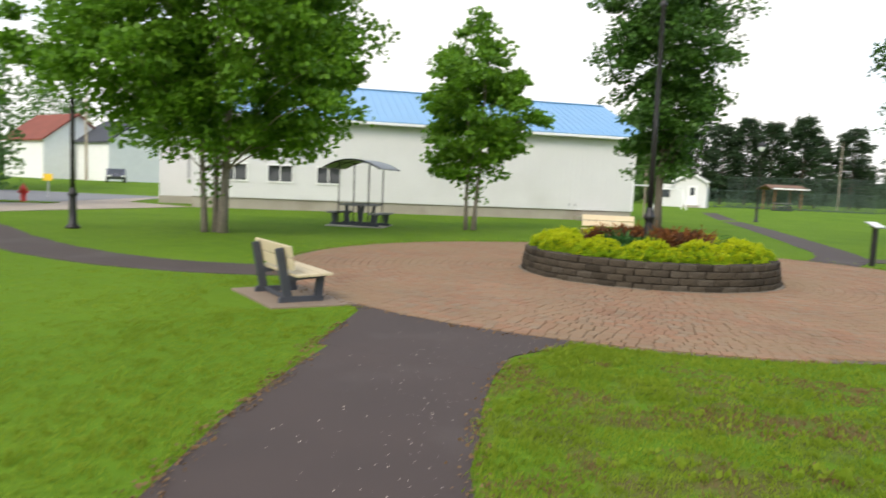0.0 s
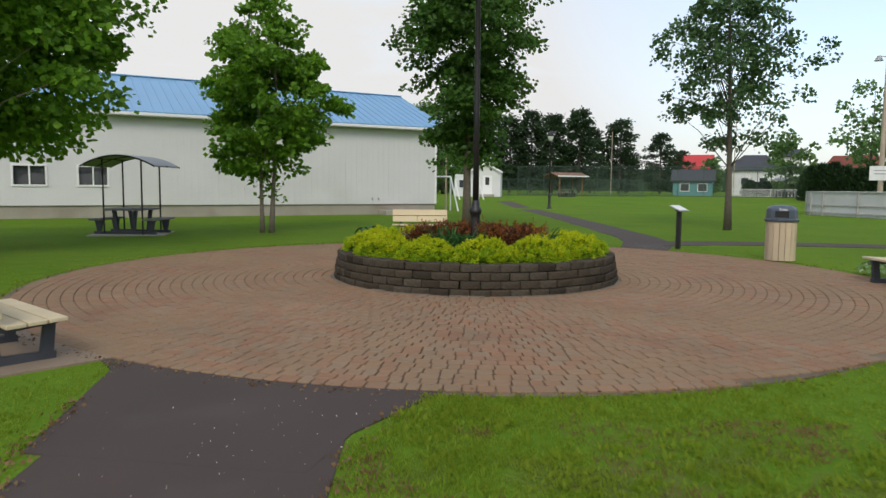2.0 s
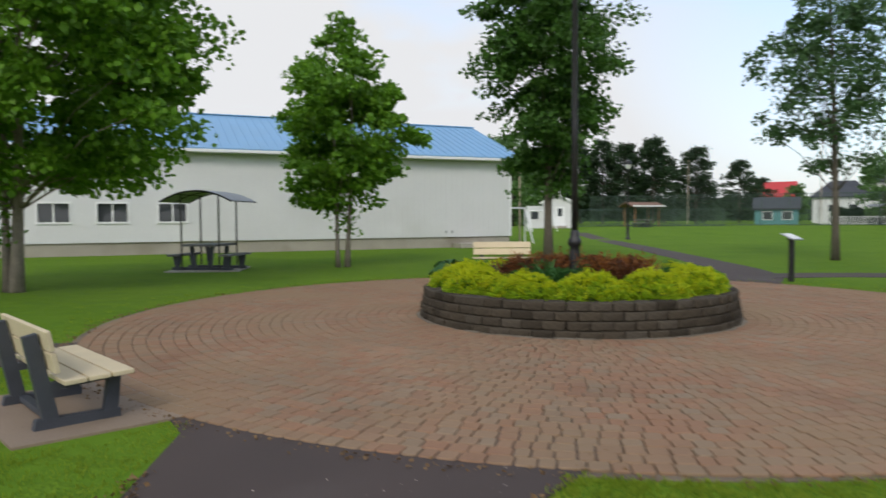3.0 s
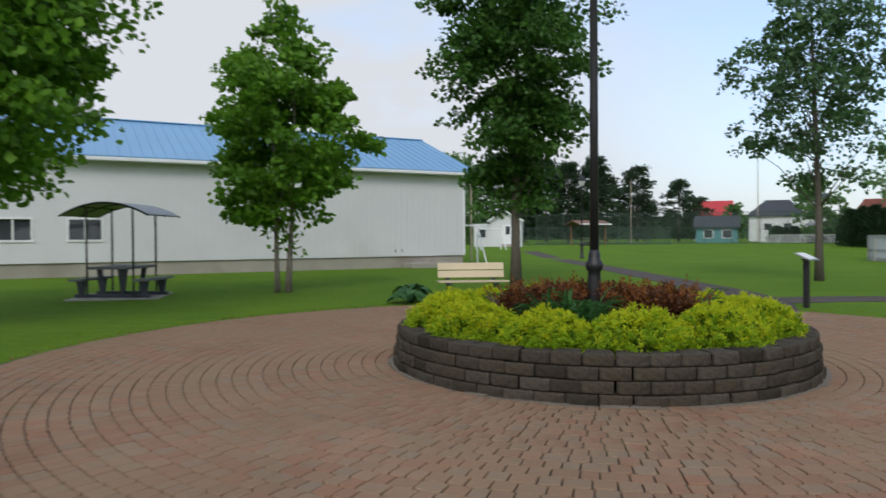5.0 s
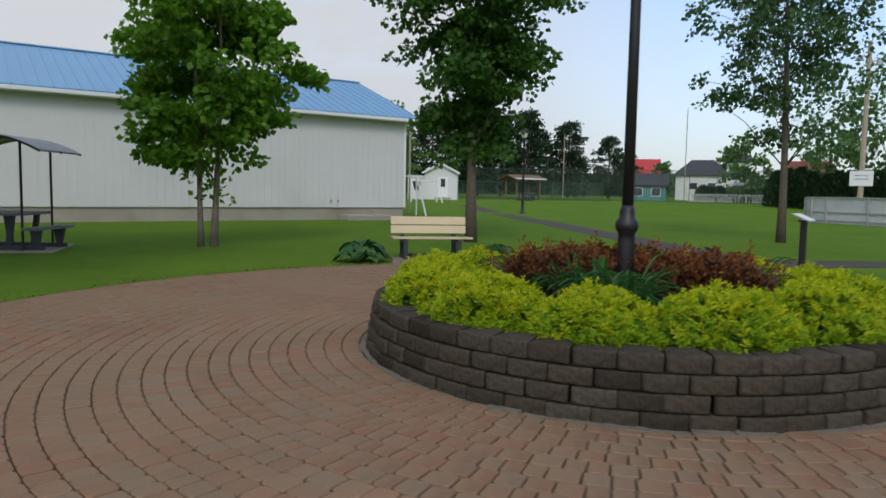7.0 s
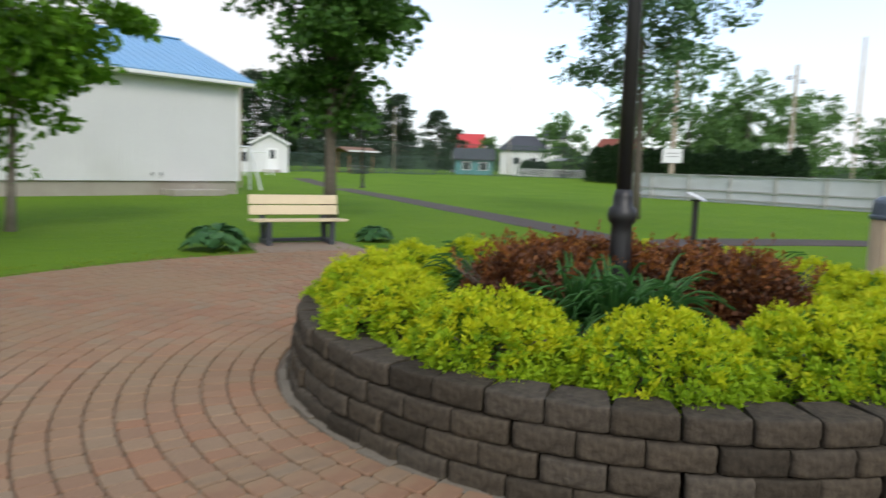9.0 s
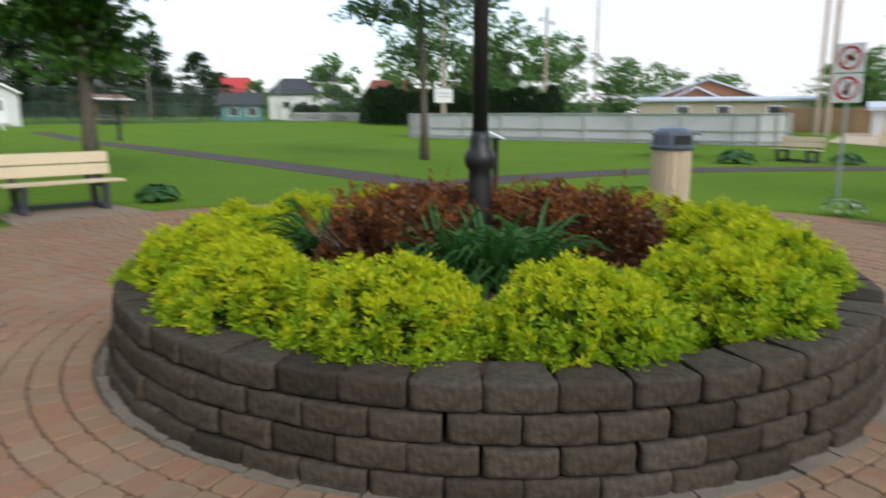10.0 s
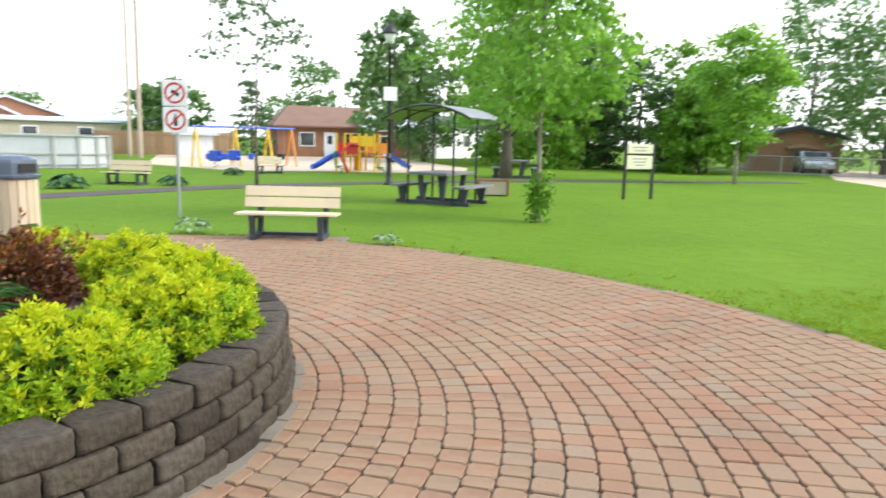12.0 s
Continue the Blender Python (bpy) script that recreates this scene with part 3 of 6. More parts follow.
    for x in (3.75, 3.4):
        part("pipe_stub", boxed((x, 0.13, 0.82), (0.06, 0.1, 0.12), 0.01), GALV, top)
    # stoop below the wall
    st = thing("concrete_step", m @ Matrix.Translation((2.3, 0.62, 0)), "low concrete slab beside the hall's foundation", "step")
    part("slab", boxed((0, 0, 0.12), (2.2, 1.0, 0.24), 0.02), CONCRETE, st)
    # set-back wing at the west end
    wing = thing("hall_wing", m @ Matrix.Translation((L + 0.9, -4.2, 0)), "white set-back wing at the hall's end", "building")
    part("base", boxed((0, -3, 0.1), (2.7, 6, 0.6), 0.02), CONCRETE, wing)
    part("wall", boxed((0, -3, 2.3), (2.66, 5.96, 3.9), 0.01), SIDING, wing)
    part("roof", boxed((0, -3, 4.35), (3.2, 6.6, 0.2), 0.02), ROOF_BLUE, wing)
    part("notice_plate", boxed((-0.3, 0.0, 2.0), (0.4, 0.05, 1.2), 0.01), GALV, wing, "grey notice plate")
    part("door_post", boxed((-1.15, 0.15, 1.3), (0.35, 0.2, 2.7), 0.01), TRIM, wing)


hall()


# ---- planter ----
WALL_H, COURSES, PER = 0.458, 4, 52
SOIL_Z = 0.36


def block_mesh(k):
    """A tumbled wall block: rounded worn edges, a lumpy face, sides drawn in to the back."""
    rng = random.Random(40 + k)
    bm = bmesh.new()
    w, h, d = 0.328, WALL_H / COURSES - 0.003, 0.24
    us = (-1.0, -0.95, -0.8, -0.4, 0.0, 0.4, 0.8, 0.95, 1.0)
    vs = (0.0, 0.07, 0.24, 0.5, 0.76, 0.93, 1.0)
    lean, waist = rng.uniform(-0.010, 0.010), rng.uniform(-0.004, 0.006)
    grid = []
    for v in vs:
        row = []
        for u in us:
            e, g = abs(u), abs(2 * v - 1)
            y = -0.020 * e ** 20 - 0.015 * g ** 12 + lean * u + waist * math.cos(3 * u + k) + rng.uniform(-0.005, 0.005)
            x = u * w / 2 * (1 - 0.016 * g ** 14) + rng.uniform(-0.003, 0.002)
            z = h * (0.5 + (v - 0.5) * (1 - 0.05 * e ** 16)) + rng.uniform(-0.003, 0.002)
            row.append(bm.verts.new((x, y, z)))
        grid.append(row)
    for j in range(len(vs) - 1):
        for i in range(len(us) - 1):
            bm.faces.new((grid[j][i], grid[j + 1][i], grid[j + 1][i + 1], grid[j][i + 1]))
    b = [bm.verts.new((t * w / 2 * 0.74, -d, z)) for t, z in ((-1, 0), (1, 0), (1, h), (-1, h))]
    bm.faces.new((*grid[0], b[1], b[0]))
    bm.faces.new((*grid[-1][::-1], b[3], b[2]))
    bm.faces.new((*[g[0] for g in grid], b[3], b[0]))
    bm.faces.new((*[g[-1] for g in grid[::-1]], b[1], b[2]))
    bm.faces.new((b[0], b[1], b[2], b[3]))
    bmesh.ops.recalc_face_normals(bm, faces=bm.faces)
    me = bpy.data.meshes.new("block")
    bm.to_mesh(me)
    bm.free()
    me.materials.append(BLOCK)
    for p in me.polygons:
        p.use_smooth = len(p.vertices) == 4
    return me


def planter():
    rng = random.Random(8)
    top = thing("planter", pose(PX - 0.02, PY - 0.08, 0), "round raised planter of grey-brown split-face blocks", "planter")
    soil = bmesh.new()
    lathe(soil, [(2.05, 0.02), (2.05, SOIL_Z), (1.2, SOIL_Z + 0.06), (0.3, SOIL_Z + 0.08)], 40)
    part("soil", soil, SOIL, top, "dark bark-strewn soil", smooth=True)
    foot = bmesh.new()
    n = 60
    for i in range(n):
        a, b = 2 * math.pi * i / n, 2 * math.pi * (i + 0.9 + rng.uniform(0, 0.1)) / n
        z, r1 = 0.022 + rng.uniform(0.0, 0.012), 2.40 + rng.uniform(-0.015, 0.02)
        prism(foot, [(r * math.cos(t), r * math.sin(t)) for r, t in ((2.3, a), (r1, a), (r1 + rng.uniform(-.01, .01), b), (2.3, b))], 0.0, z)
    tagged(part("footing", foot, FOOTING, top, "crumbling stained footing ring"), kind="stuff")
    meshes = [block_mesh(k) for k in range(9)]
    for c in range(COURSES):
        r = 2.355 - 0.018 * c
        for i in range(PER):
            a = 2 * math.pi * (i + 0.5 * (c % 2) + rng.uniform(-0.02, 0.02)) / PER
            ob = new("block", meshes[rng.randrange(9)])
            ob.parent = top
            scale = 2 * math.pi * r / PER / 0.332
            ob.matrix_basis = Matrix.Translation(((r + rng.uniform(-0.012, 0.012)) * math.cos(a), (r + rng.uniform(-0.012, 0.012)) * math.sin(a), 0.0 + c * WALL_H / COURSES)) @ Matrix.Rotation(a - math.pi / 2 + rng.uniform(-0.02, 0.02), 4, "Z") @ Matrix.Diagonal((scale * rng.uniform(0.97, 1.004), 1, 1 + rng.uniform(-0.025, 0.01), 1))
    return top


planter()


def bush_mesh_points(rng, rx, rz, n, shell=0.55):
    v = rng.normal(size=(n, 3))
    v /= np.linalg.norm(v, axis=1, keepdims=True)
    v[:, 2] = np.abs(v[:, 2]) * 1.05 - 0.12
    r = (shell + (1 - shell) * rng.random((n, 1)) ** 0.6)
    lumps = 1 + 0.07 * np.sin(5 * v[:, :1] * 2 + 3 * v[:, 1:2] * 3) + 0.05 * np.sin(11 * v[:, 1:2] + 7 * v[:, 2:])
    return v * r * lumps * np.array([rx, rx, rz]), v


def spirea(k):
    """A mounded shrub: woody stems, lower green leaves, golden tips in sprigs."""
    rng = np.random.default_rng(60 + k)
    top = thing("spirea_bush", pose(0, 0, 0), "mounded yellow-green spirea bush in the planter", "bush", "golden bushes round the planter")
    st = bmesh.new()
    for i in range(9):
        a = rng.random() * 6.28
        tube(st, [(0, 0, 0), (0.16 * math.cos(a), 0.16 * math.sin(a), 0.14), (0.34 * math.cos(a), 0.34 * math.sin(a), 0.26)], [0.012, 0.009, 0.004], 5)
    part("stem", st, BARK, top)
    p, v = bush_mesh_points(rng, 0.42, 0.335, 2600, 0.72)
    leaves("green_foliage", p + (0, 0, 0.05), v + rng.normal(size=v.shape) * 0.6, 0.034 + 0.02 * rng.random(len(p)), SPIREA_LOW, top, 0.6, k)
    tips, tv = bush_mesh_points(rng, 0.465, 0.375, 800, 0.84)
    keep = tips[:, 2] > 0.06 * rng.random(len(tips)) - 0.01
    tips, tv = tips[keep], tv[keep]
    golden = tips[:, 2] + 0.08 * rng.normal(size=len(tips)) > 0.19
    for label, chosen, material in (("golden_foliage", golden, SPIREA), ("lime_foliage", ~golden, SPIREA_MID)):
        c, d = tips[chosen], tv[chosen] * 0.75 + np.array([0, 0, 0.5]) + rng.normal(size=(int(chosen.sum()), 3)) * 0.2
        d /= np.linalg.norm(d, axis=1, keepdims=True)
        e1 = np.cross(d, rng.normal(size=d.shape))
        e1 /= np.linalg.norm(e1, axis=1, keepdims=True)
        e2 = np.cross(d, e1)
        # each sprig: whorls of narrow leaves that open outward, smaller towards the tip
        n = 13
        step = np.tile(np.arange(n), len(c))
        turn = 2.4 * step + np.repeat(rng.random(len(c)) * 6.28, n)
        high = step / (n - 1)
        long_ = np.repeat(0.8 + 1.3 * rng.random(len(c)) ** 3, n)
        way = np.repeat(d, n, axis=0) * (0.35 + 0.7 * high)[:, None] + np.cos(turn)[:, None] * np.repeat(e1, n, axis=0) + np.sin(turn)[:, None] * np.repeat(e2, n, axis=0)
        spots = np.repeat(c, n, axis=0) + np.repeat(d, n, axis=0) * ((high - 0.6) * 0.06 * long_)[:, None]
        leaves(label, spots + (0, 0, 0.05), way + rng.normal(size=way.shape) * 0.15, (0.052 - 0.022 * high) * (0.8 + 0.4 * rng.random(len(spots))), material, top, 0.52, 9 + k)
    return top


def barberry(k):
    rng = np.random.default_rng(90 + k)
    top = thing("red_shrub", pose(0, 0, 0), "dark red-leaved shrub with orange young tips", "bush", "red shrubs by the lamp post")
    st = bmesh.new()
    for i in range(14):
        a, r = rng.random() * 6.28, 0.15 + 0.35 * rng.random()
        tube(st, [(0, 0, 0), (0.5 * r * math.cos(a), 0.5 * r * math.sin(a), 0.2), (r * math.cos(a), r * math.sin(a), 0.34 + 0.1 * rng.random())], [0.012, 0.008, 0.003], 5)
    part("stem", st, BARK, top)
    p, v = bush_mesh_points(rng, 0.44, 0.45, 4200, 0.5)
    leaves("foliage", p + (0, 0, 0.06), v + rng.normal(size=v.shape) * 0.7, 0.03 + 0.022 * rng.random(len(p)), BARBERRY, top, 0.85, k)
    t = 26
    a, r = rng.random(t) * 6.28, 0.42 * np.sqrt(rng.random(t))
    base = np.stack([r * np.cos(a), r * np.sin(a), 0.44 - 0.7 * r * r], 1)
    h = np.linspace(0, 1, 18)
    spr = (base[:, None] + h[None, :, None] * np.stack([0.07 * np.cos(a), 0.07 * np.sin(a), 0.07 + 0.14 * rng.random(t) ** 2], 1)[:, None]).reshape(-1, 3)
    tagged(leaves("young_foliage", spr + rng.normal(size=spr.shape) * 0.007, rng.normal(size=spr.shape) + (0, 0, 0.7), 0.028 + 0.02 * rng.random(len(spr)), YOUNG_RED, top, 0.6, 20 + k), kind="stuff")
    return top


def strap_clump(name, label, material, count, length, width, seed, lift=0.75):
    """Arching strap leaves from one crown."""
    rng = random.Random(seed)
    top = thing(name, pose(0, 0, 0), label, "plant")
    verts, faces = [], []
    for i in range(count):
        a, L, up = rng.uniform(0, 6.28), length * rng.uniform(0.65, 1.1), rng.uniform(0.45, 1.0) * lift
        r0 = rng.uniform(0, 0.09)
        w = width * rng.uniform(0.7, 1.2)
        prev = None
        for s in range(7):
            u = s / 6
            out = r0 + L * u * (0.35 + 0.5 * u * (1.15 - up))
            z = L * (up * u - 0.62 * u ** 2.6 * (1.25 - 0.5 * up))
            ww = w * (1 - u ** 3) * (0.6 + 0.4 * min(1, 4 * u)) / 2 + 0.001
            cx, cy = out * math.cos(a), out * math.sin(a)
            k = len(verts)
            verts += [(cx - ww * math.sin(a), cy + ww * math.cos(a), z + 0.01), (cx, cy, z - 0.25 * ww), (cx + ww * math.sin(a), cy - ww * math.cos(a), z + 0.01)]
            if prev is not None:
                faces += [(prev, prev + 1, k + 1, k), (prev + 1, prev + 2, k + 2, k + 1)]
            prev = k
    from_lists("foliage", verts, faces, material, top)
    return top


kinds = [spirea(k) for k in range(4)]
rng_b = random.Random(12)
ring = 13
for i in range(ring):
    a = 2 * math.pi * (i + 0.32) / ring
    m = Matrix.Translation((PX + 1.76 * math.cos(a), PY + 1.76 * math.sin(a), SOIL_Z - 0.04)) @ Matrix.Rotation(rng_b.uniform(0, 6.28), 4, "Z")
    if i < 4:
        kinds[i].matrix_basis = m
    else:
        copy_thing(kinds[i % 4], m @ Matrix.Diagonal((*[rng_b.uniform(0.98, 1.12)] * 3, 1)))
reds = [barberry(0), barberry(1)]
spots = [(152, 0.50), (168, 0.82), (322, 0.42), (312, 0.88), (350, 0.80), (40, 0.55), (75, 0.62), (110, 0.55)]
for i, (a, r) in enumerate(spots):
    m = Matrix.Translation((PX + r * math.cos(radians(a)), PY + r * math.sin(radians(a)), SOIL_Z + 0.02)) @ Matrix.Rotation(i * 1.3, 4, "Z")
    if i < 2:
        reds[i].matrix_basis = m
    else:
        copy_thing(reds[i % 2], m)
lily = strap_clump("daylily_clump", "arching green daylily clump at the lamp post's foot", LILY, 130, 0.80, 0.032, 5, 1.08)
for i, (a, r) in enumerate([(221, 0.72), (126, 1.05), (345, 1.15), (200, 0.70), (238, 0.74)]):
    m = Matrix.Translation((PX + r * math.cos(radians(a)), PY + r * math.sin(radians(a)), SOIL_Z)) @ Matrix.Rotation(i * 2.1, 4, "Z")
    if i:
        copy_thing(lily, m)
    else:
        lily.matrix_basis = m


# ---- street lamps ----
def street_lamp(m):
    top = thing("street_lamp", m, "black park lamp post with a fluted base", "street lamp", "park lamps")
    b = bmesh.new()
    lathe(b, [(0.19, 0.0), (0.19, 0.05), (0.14, 0.09), (0.105, 0.14), (0.095, 0.5), (0.088, 0.78), (0.084, 0.84), (0.112, 0.87), (0.122, 0.91), (0.112, 0.95), (0.085, 0.97), (0.08, 1.03), (0.066, 1.08)], 20)
    part("base", b, BLACK_METAL, top, smooth=True)
    b = bmesh.new()
    lathe(b, [(0.061, 1.06), (0.055, 2.6), (0.05, 4.55), (0.075, 4.58), (0.075, 4.63), (0.05, 4.66), (0.05, 4.72)], 16)
    part("pole", b, BLACK_METAL, top, smooth=True)
    b = bmesh.new()
    lathe(b, [(0.06, 4.70), (0.13, 4.76), (0.20, 4.95), (0.21, 5.02)], 20)
    part("globe", b, LAMP_GLASS, top, "frosted glass lamp bowl", smooth=True)
    b = bmesh.new()
    lathe(b, [(0.26, 5.0), (0.27, 5.03), (0.235, 5.12), (0.17, 5.23), (0.10, 5.29), (0.04, 5.32), (0.05, 5.36), (0.012, 5.42)], 20)
    part("cap", b, BLACK_METAL, top, "black bell-shaped lamp hood", smooth=True)
    return top


lamp = street_lamp(pose(PX, PY, 0.13))
copy_thing(lamp, pose(-10.4, 18.1, 0))
copy_thing(lamp, pose(18.6, 48.2, rise(48.2)))
sign_lamp = copy_thing(lamp, pose(23.0, 7.55, 0))
lamp.scale = (0.87, 0.87, 1.07)
ob = thing("small_notice", pose(22.92, 7.55, 0), "white notice board strapped to a lamp post", "sign")
part("board", boxed((-0.08, 0, 3.05), (0.02, 0.45, 0.45), 0.01), WHITE, ob)


# ---- benches ----
def bench(m):
    """Two side frames, three seat boards, two back boards; the sitter faces +x."""
    top = thing("park_bench", m, "park bench with cream boards and charcoal side frames", "bench", "park benches")
    for s in (-1, 1):
        y = s * 0.54
        t = Matrix.Translation((0, y, 0))
        f = bmesh.new()
        plate(f, [(-0.37, 0.0), (0.30, 0.0), (0.30, 0.075), (-0.35, 0.085)], t, 0.085)
        plate(f, [(-0.30, 0.08), (-0.18, 0.08), (-0.325, 0.79), (-0.43, 0.77)], t, 0.078)
        plate(f, [(0.17, 0.07), (0.28, 0.07), (0.31, 0.37), (0.21, 0.37)], t, 0.08)
        plate(f, [(-0.24, 0.31), (0.33, 0.35), (0.33, 0.395), (-0.26, 0.375)], t, 0.075)
        part("side_frame", f, BENCH_FRAME, top, "charcoal moulded side frame")
    part("stretcher", boxed((-0.2, 0, 0.05), (0.075, 1.1, 0.06), 0.012), BENCH_FRAME, top)
    for i, x in enumerate((-0.165, 0.02, 0.205)):
        part("seat_board", boxed((x + 0.055, 0, 0.405 + 0.008 * i), (0.172, 1.6, 0.04), 0.009, Matrix.Rotation(radians(-2), 4, "Y")), BENCH_WOOD, top)
    for i, z in enumerate((0.565, 0.745)):
        part("back_board", boxed((-0.245 - 0.036 * i, 0, z), (0.04, 1.56, 0.165), 0.009, Matrix.Rotation(radians(-11), 4, "Y")), BENCH_WOOD, top)
    return top


def facing(x, y, degrees):
    return pose(x, y, 0.016, 0, 0, degrees)


b0 = bench(facing(4.25, 21.70, -97))
b1 = copy_thing(b0, facing(-1.97, 9.12, 36))
b1.scale = (0.86, 0.86, 0.86)
b2 = copy_thing(b0, facing(9.93, 11.22, 166))
b2.scale = (0.93, 0.93, 0.93)
copy_thing(b0, pose(22.3, 15.75, 0, 0, 0, 158)).scale = (0.88, 0.88, 0.88)
copy_thing(b0, pose(30.0, 11.5, 0, 0, 0, 205)).scale = (0.82, 0.82, 0.82)


# ---- trees ----
def broadleaf(name, x, y, label, height, low, radius, material, bark, stems=((0.0, 0.0, 0.16),), tips=150, per=42, leaf=0.12, seed=1, shape=(0.55, 1.0, 0.92, 0.55, 0.12), fill=0.45, spread=0.42, lean=0.0, parent_group="", flat=0.62):
    """Tapered stems with limbs that end in clumps of leaves inside an uneven crown."""
    rng = np.random.default_rng(seed)
    top = thing(name, pose(x, y, rise(y)), label, "tree", parent_group)
    bm = bmesh.new()
    crown = height - low
    axes = []
    for sx, sy, r in stems:
        out = Vector((sx, sy, 0))
        pts, rad = [], []
        for s in range(9):
            u = s / 8
            p = out * (1 + 1.6 * u) + Vector((lean * u + 0.12 * math.sin(3 * u + seed) * u, 0.10 * math.sin(4 * u + 2 * seed) * u, height * 0.9 * u))
            pts.append(p)
            rad.append(r * (1 - 0.9 * u) * (1.25 if s == 0 else 1))
        tube(bm, pts, rad, 9)
        axes.append((pts, rad))
    u = rng.random(tips * 3)
    prof = np.interp(u, np.linspace(0, 1, len(shape)), shape)
    keep = rng.random(len(u)) < prof ** 1.2
    u, prof = u[keep][:tips], prof[keep][:tips]
    ang = rng.random(len(u)) * 2 * math.pi
    wob = 1 + 0.18 * np.sin(3 * ang + seed) + 0.12 * np.sin(7 * u * 3 + 2 * ang)
    rr = radius * prof * wob * (fill + (1 - fill) * rng.random(len(u))) ** 0.8
    ends = np.stack([rr * np.cos(ang) + lean * u, rr * np.sin(ang), low + crown * u], 1)
    for i, e in enumerate(ends):
        pts, rad = axes[i % len(axes)]
        z0 = max(low * 0.75, e[2] - 0.35 * math.hypot(e[0], e[1]) - 0.25 * rng.random() * crown)
        k = min(8, max(0, z0 / (height * 0.9) * 8))
        a = pts[int(k)].lerp(pts[min(8, int(k) + 1)], k - int(k))
        r0 = float(max(0.012, 0.26 * np.interp(k, range(9), rad)))
        mid = a.lerp(Vector(e), 0.55) + Vector((0, 0, 0.10 * math.hypot(e[0], e[1])))
        if i % 5 == 0:
            tube(bm, [a, mid, Vector(e)], [r0, r0 * 0.5, 0.008], 5)
    part("trunk", bm, bark, top, smooth=True)
    c = np.repeat(ends, per, axis=0)
    out = np.repeat(np.stack([np.cos(ang), np.sin(ang), -0.18 + 0 * ang], 1), per, axis=0)
    across = np.stack([-out[:, 1], out[:, 0], 0 * out[:, 0]], 1)
    ball = rng.normal(size=c.shape)
    ball *= (rng.random((len(c), 1)) ** 0.47) / np.linalg.norm(ball, axis=1, keepdims=True)
    girth = np.repeat(0.6 + 0.9 * rng.random(len(ends)), per)[:, None] * spread
    off = girth * (ball[:, :1] * (2.4 - 1.05 * flat) * out + ball[:, 1:2] * 1.15 * across + ball[:, 2:] * np.array([0, 0, flat]))
    p = c + off
    way = out * 0.5 + off * 0.6 + rng.normal(size=c.shape) * 0.4 - np.array([0, 0, 0.2])
    leaves("crown", p, way, leaf * (0.7 + 0.6 * rng.random(len(p))), material, top, 1.15, seed)
    return top


broadleaf("maple_tree", -6.9, 18.9, "broad green maple with three slender stems", 9.8, 2.25, 4.0, LEAF_MAPLE, BARK_PALE, ((-0.22, -0.05, 0.085), (0.02, 0.1, 0.085), (0.25, 0.0, 0.13)), 430, 185, 0.14, 3, (0.55, 1.0, 1.0, 0.85, 0.35), 0.35, 0.46, flat=0.75)
broadleaf("maple_tree", -0.05, 25.2, "young green maple with twin pale stems", 7.6, 1.85, 2.05, LEAF_MAPLE, BARK_PALE, ((-0.13, 0, 0.07), (0.15, 0.02, 0.085)), 135, 135, 0.15, 7, (0.4, 0.75, 1.0, 0.9, 0.6, 0.35, 0.12), 0.3, 0.36, flat=0.62)
broadleaf("maple_tree", 6.75, 26.0, "dense dark green maple with a straight trunk", 10.8, 2.2, 2.2, LEAF_DARK, BARK, ((0, 0, 0.155),), 190, 150, 0.145, 11, (0.2, 0.45, 0.8, 1.0, 0.95, 0.7, 0.3), 0.3, 0.42, flat=0.66)
broadleaf("ash_tree", 16.4, 25.0, "sparse airy ash tree with dark trunk", 11.6, 3.0, 2.65, LEAF_ASH, BARK, ((0, 0, 0.125),), 240, 52, 0.13, 15, (0.35, 0.85, 1.0, 0.95, 0.75, 0.4, 0.15), 0.12, 0.30, -0.2, flat=0.95)
broadleaf("young_tree", 11.9, 6.45, "slender young tree with leafy shoots at its base", 7.0, 1.95, 1.6, LEAF_FRESH, BARK_PALE, ((0, 0, 0.05),), 130, 48, 0.13, 19, (0.5, 1.0, 0.9, 0.6, 0.2), 0.25, 0.34)
broadleaf("young_tree", 21.7, 11.9, "thin young tree with a light open crown", 6.6, 3.3, 1.5, LEAF_ASH, BARK, ((0, 0, 0.05),), 34, 30, 0.13, 23, (0.6, 1.0, 0.7, 0.3), 0.3, 0.28)
broadleaf("park_tree", 27.7, 1.7, "leafy green park tree behind the tables", 12.5, 2.2, 3.7, LEAF_FRESH, BARK, ((0, 0, 0.24),), 190, 100, 0.14, 27, (0.5, 0.9, 1.0, 0.8, 0.35), 0.35, 0.5)
broadleaf("park_tree", 25.2, -7.7, "leafy green park tree on the open lawn", 6.4, 1.8, 1.75, LEAF_FRESH, BARK_PALE, ((0, 0, 0.07),), 85, 80, 0.16, 31, (0.45, 0.85, 1.0, 0.8, 0.4), 0.35, 0.45)


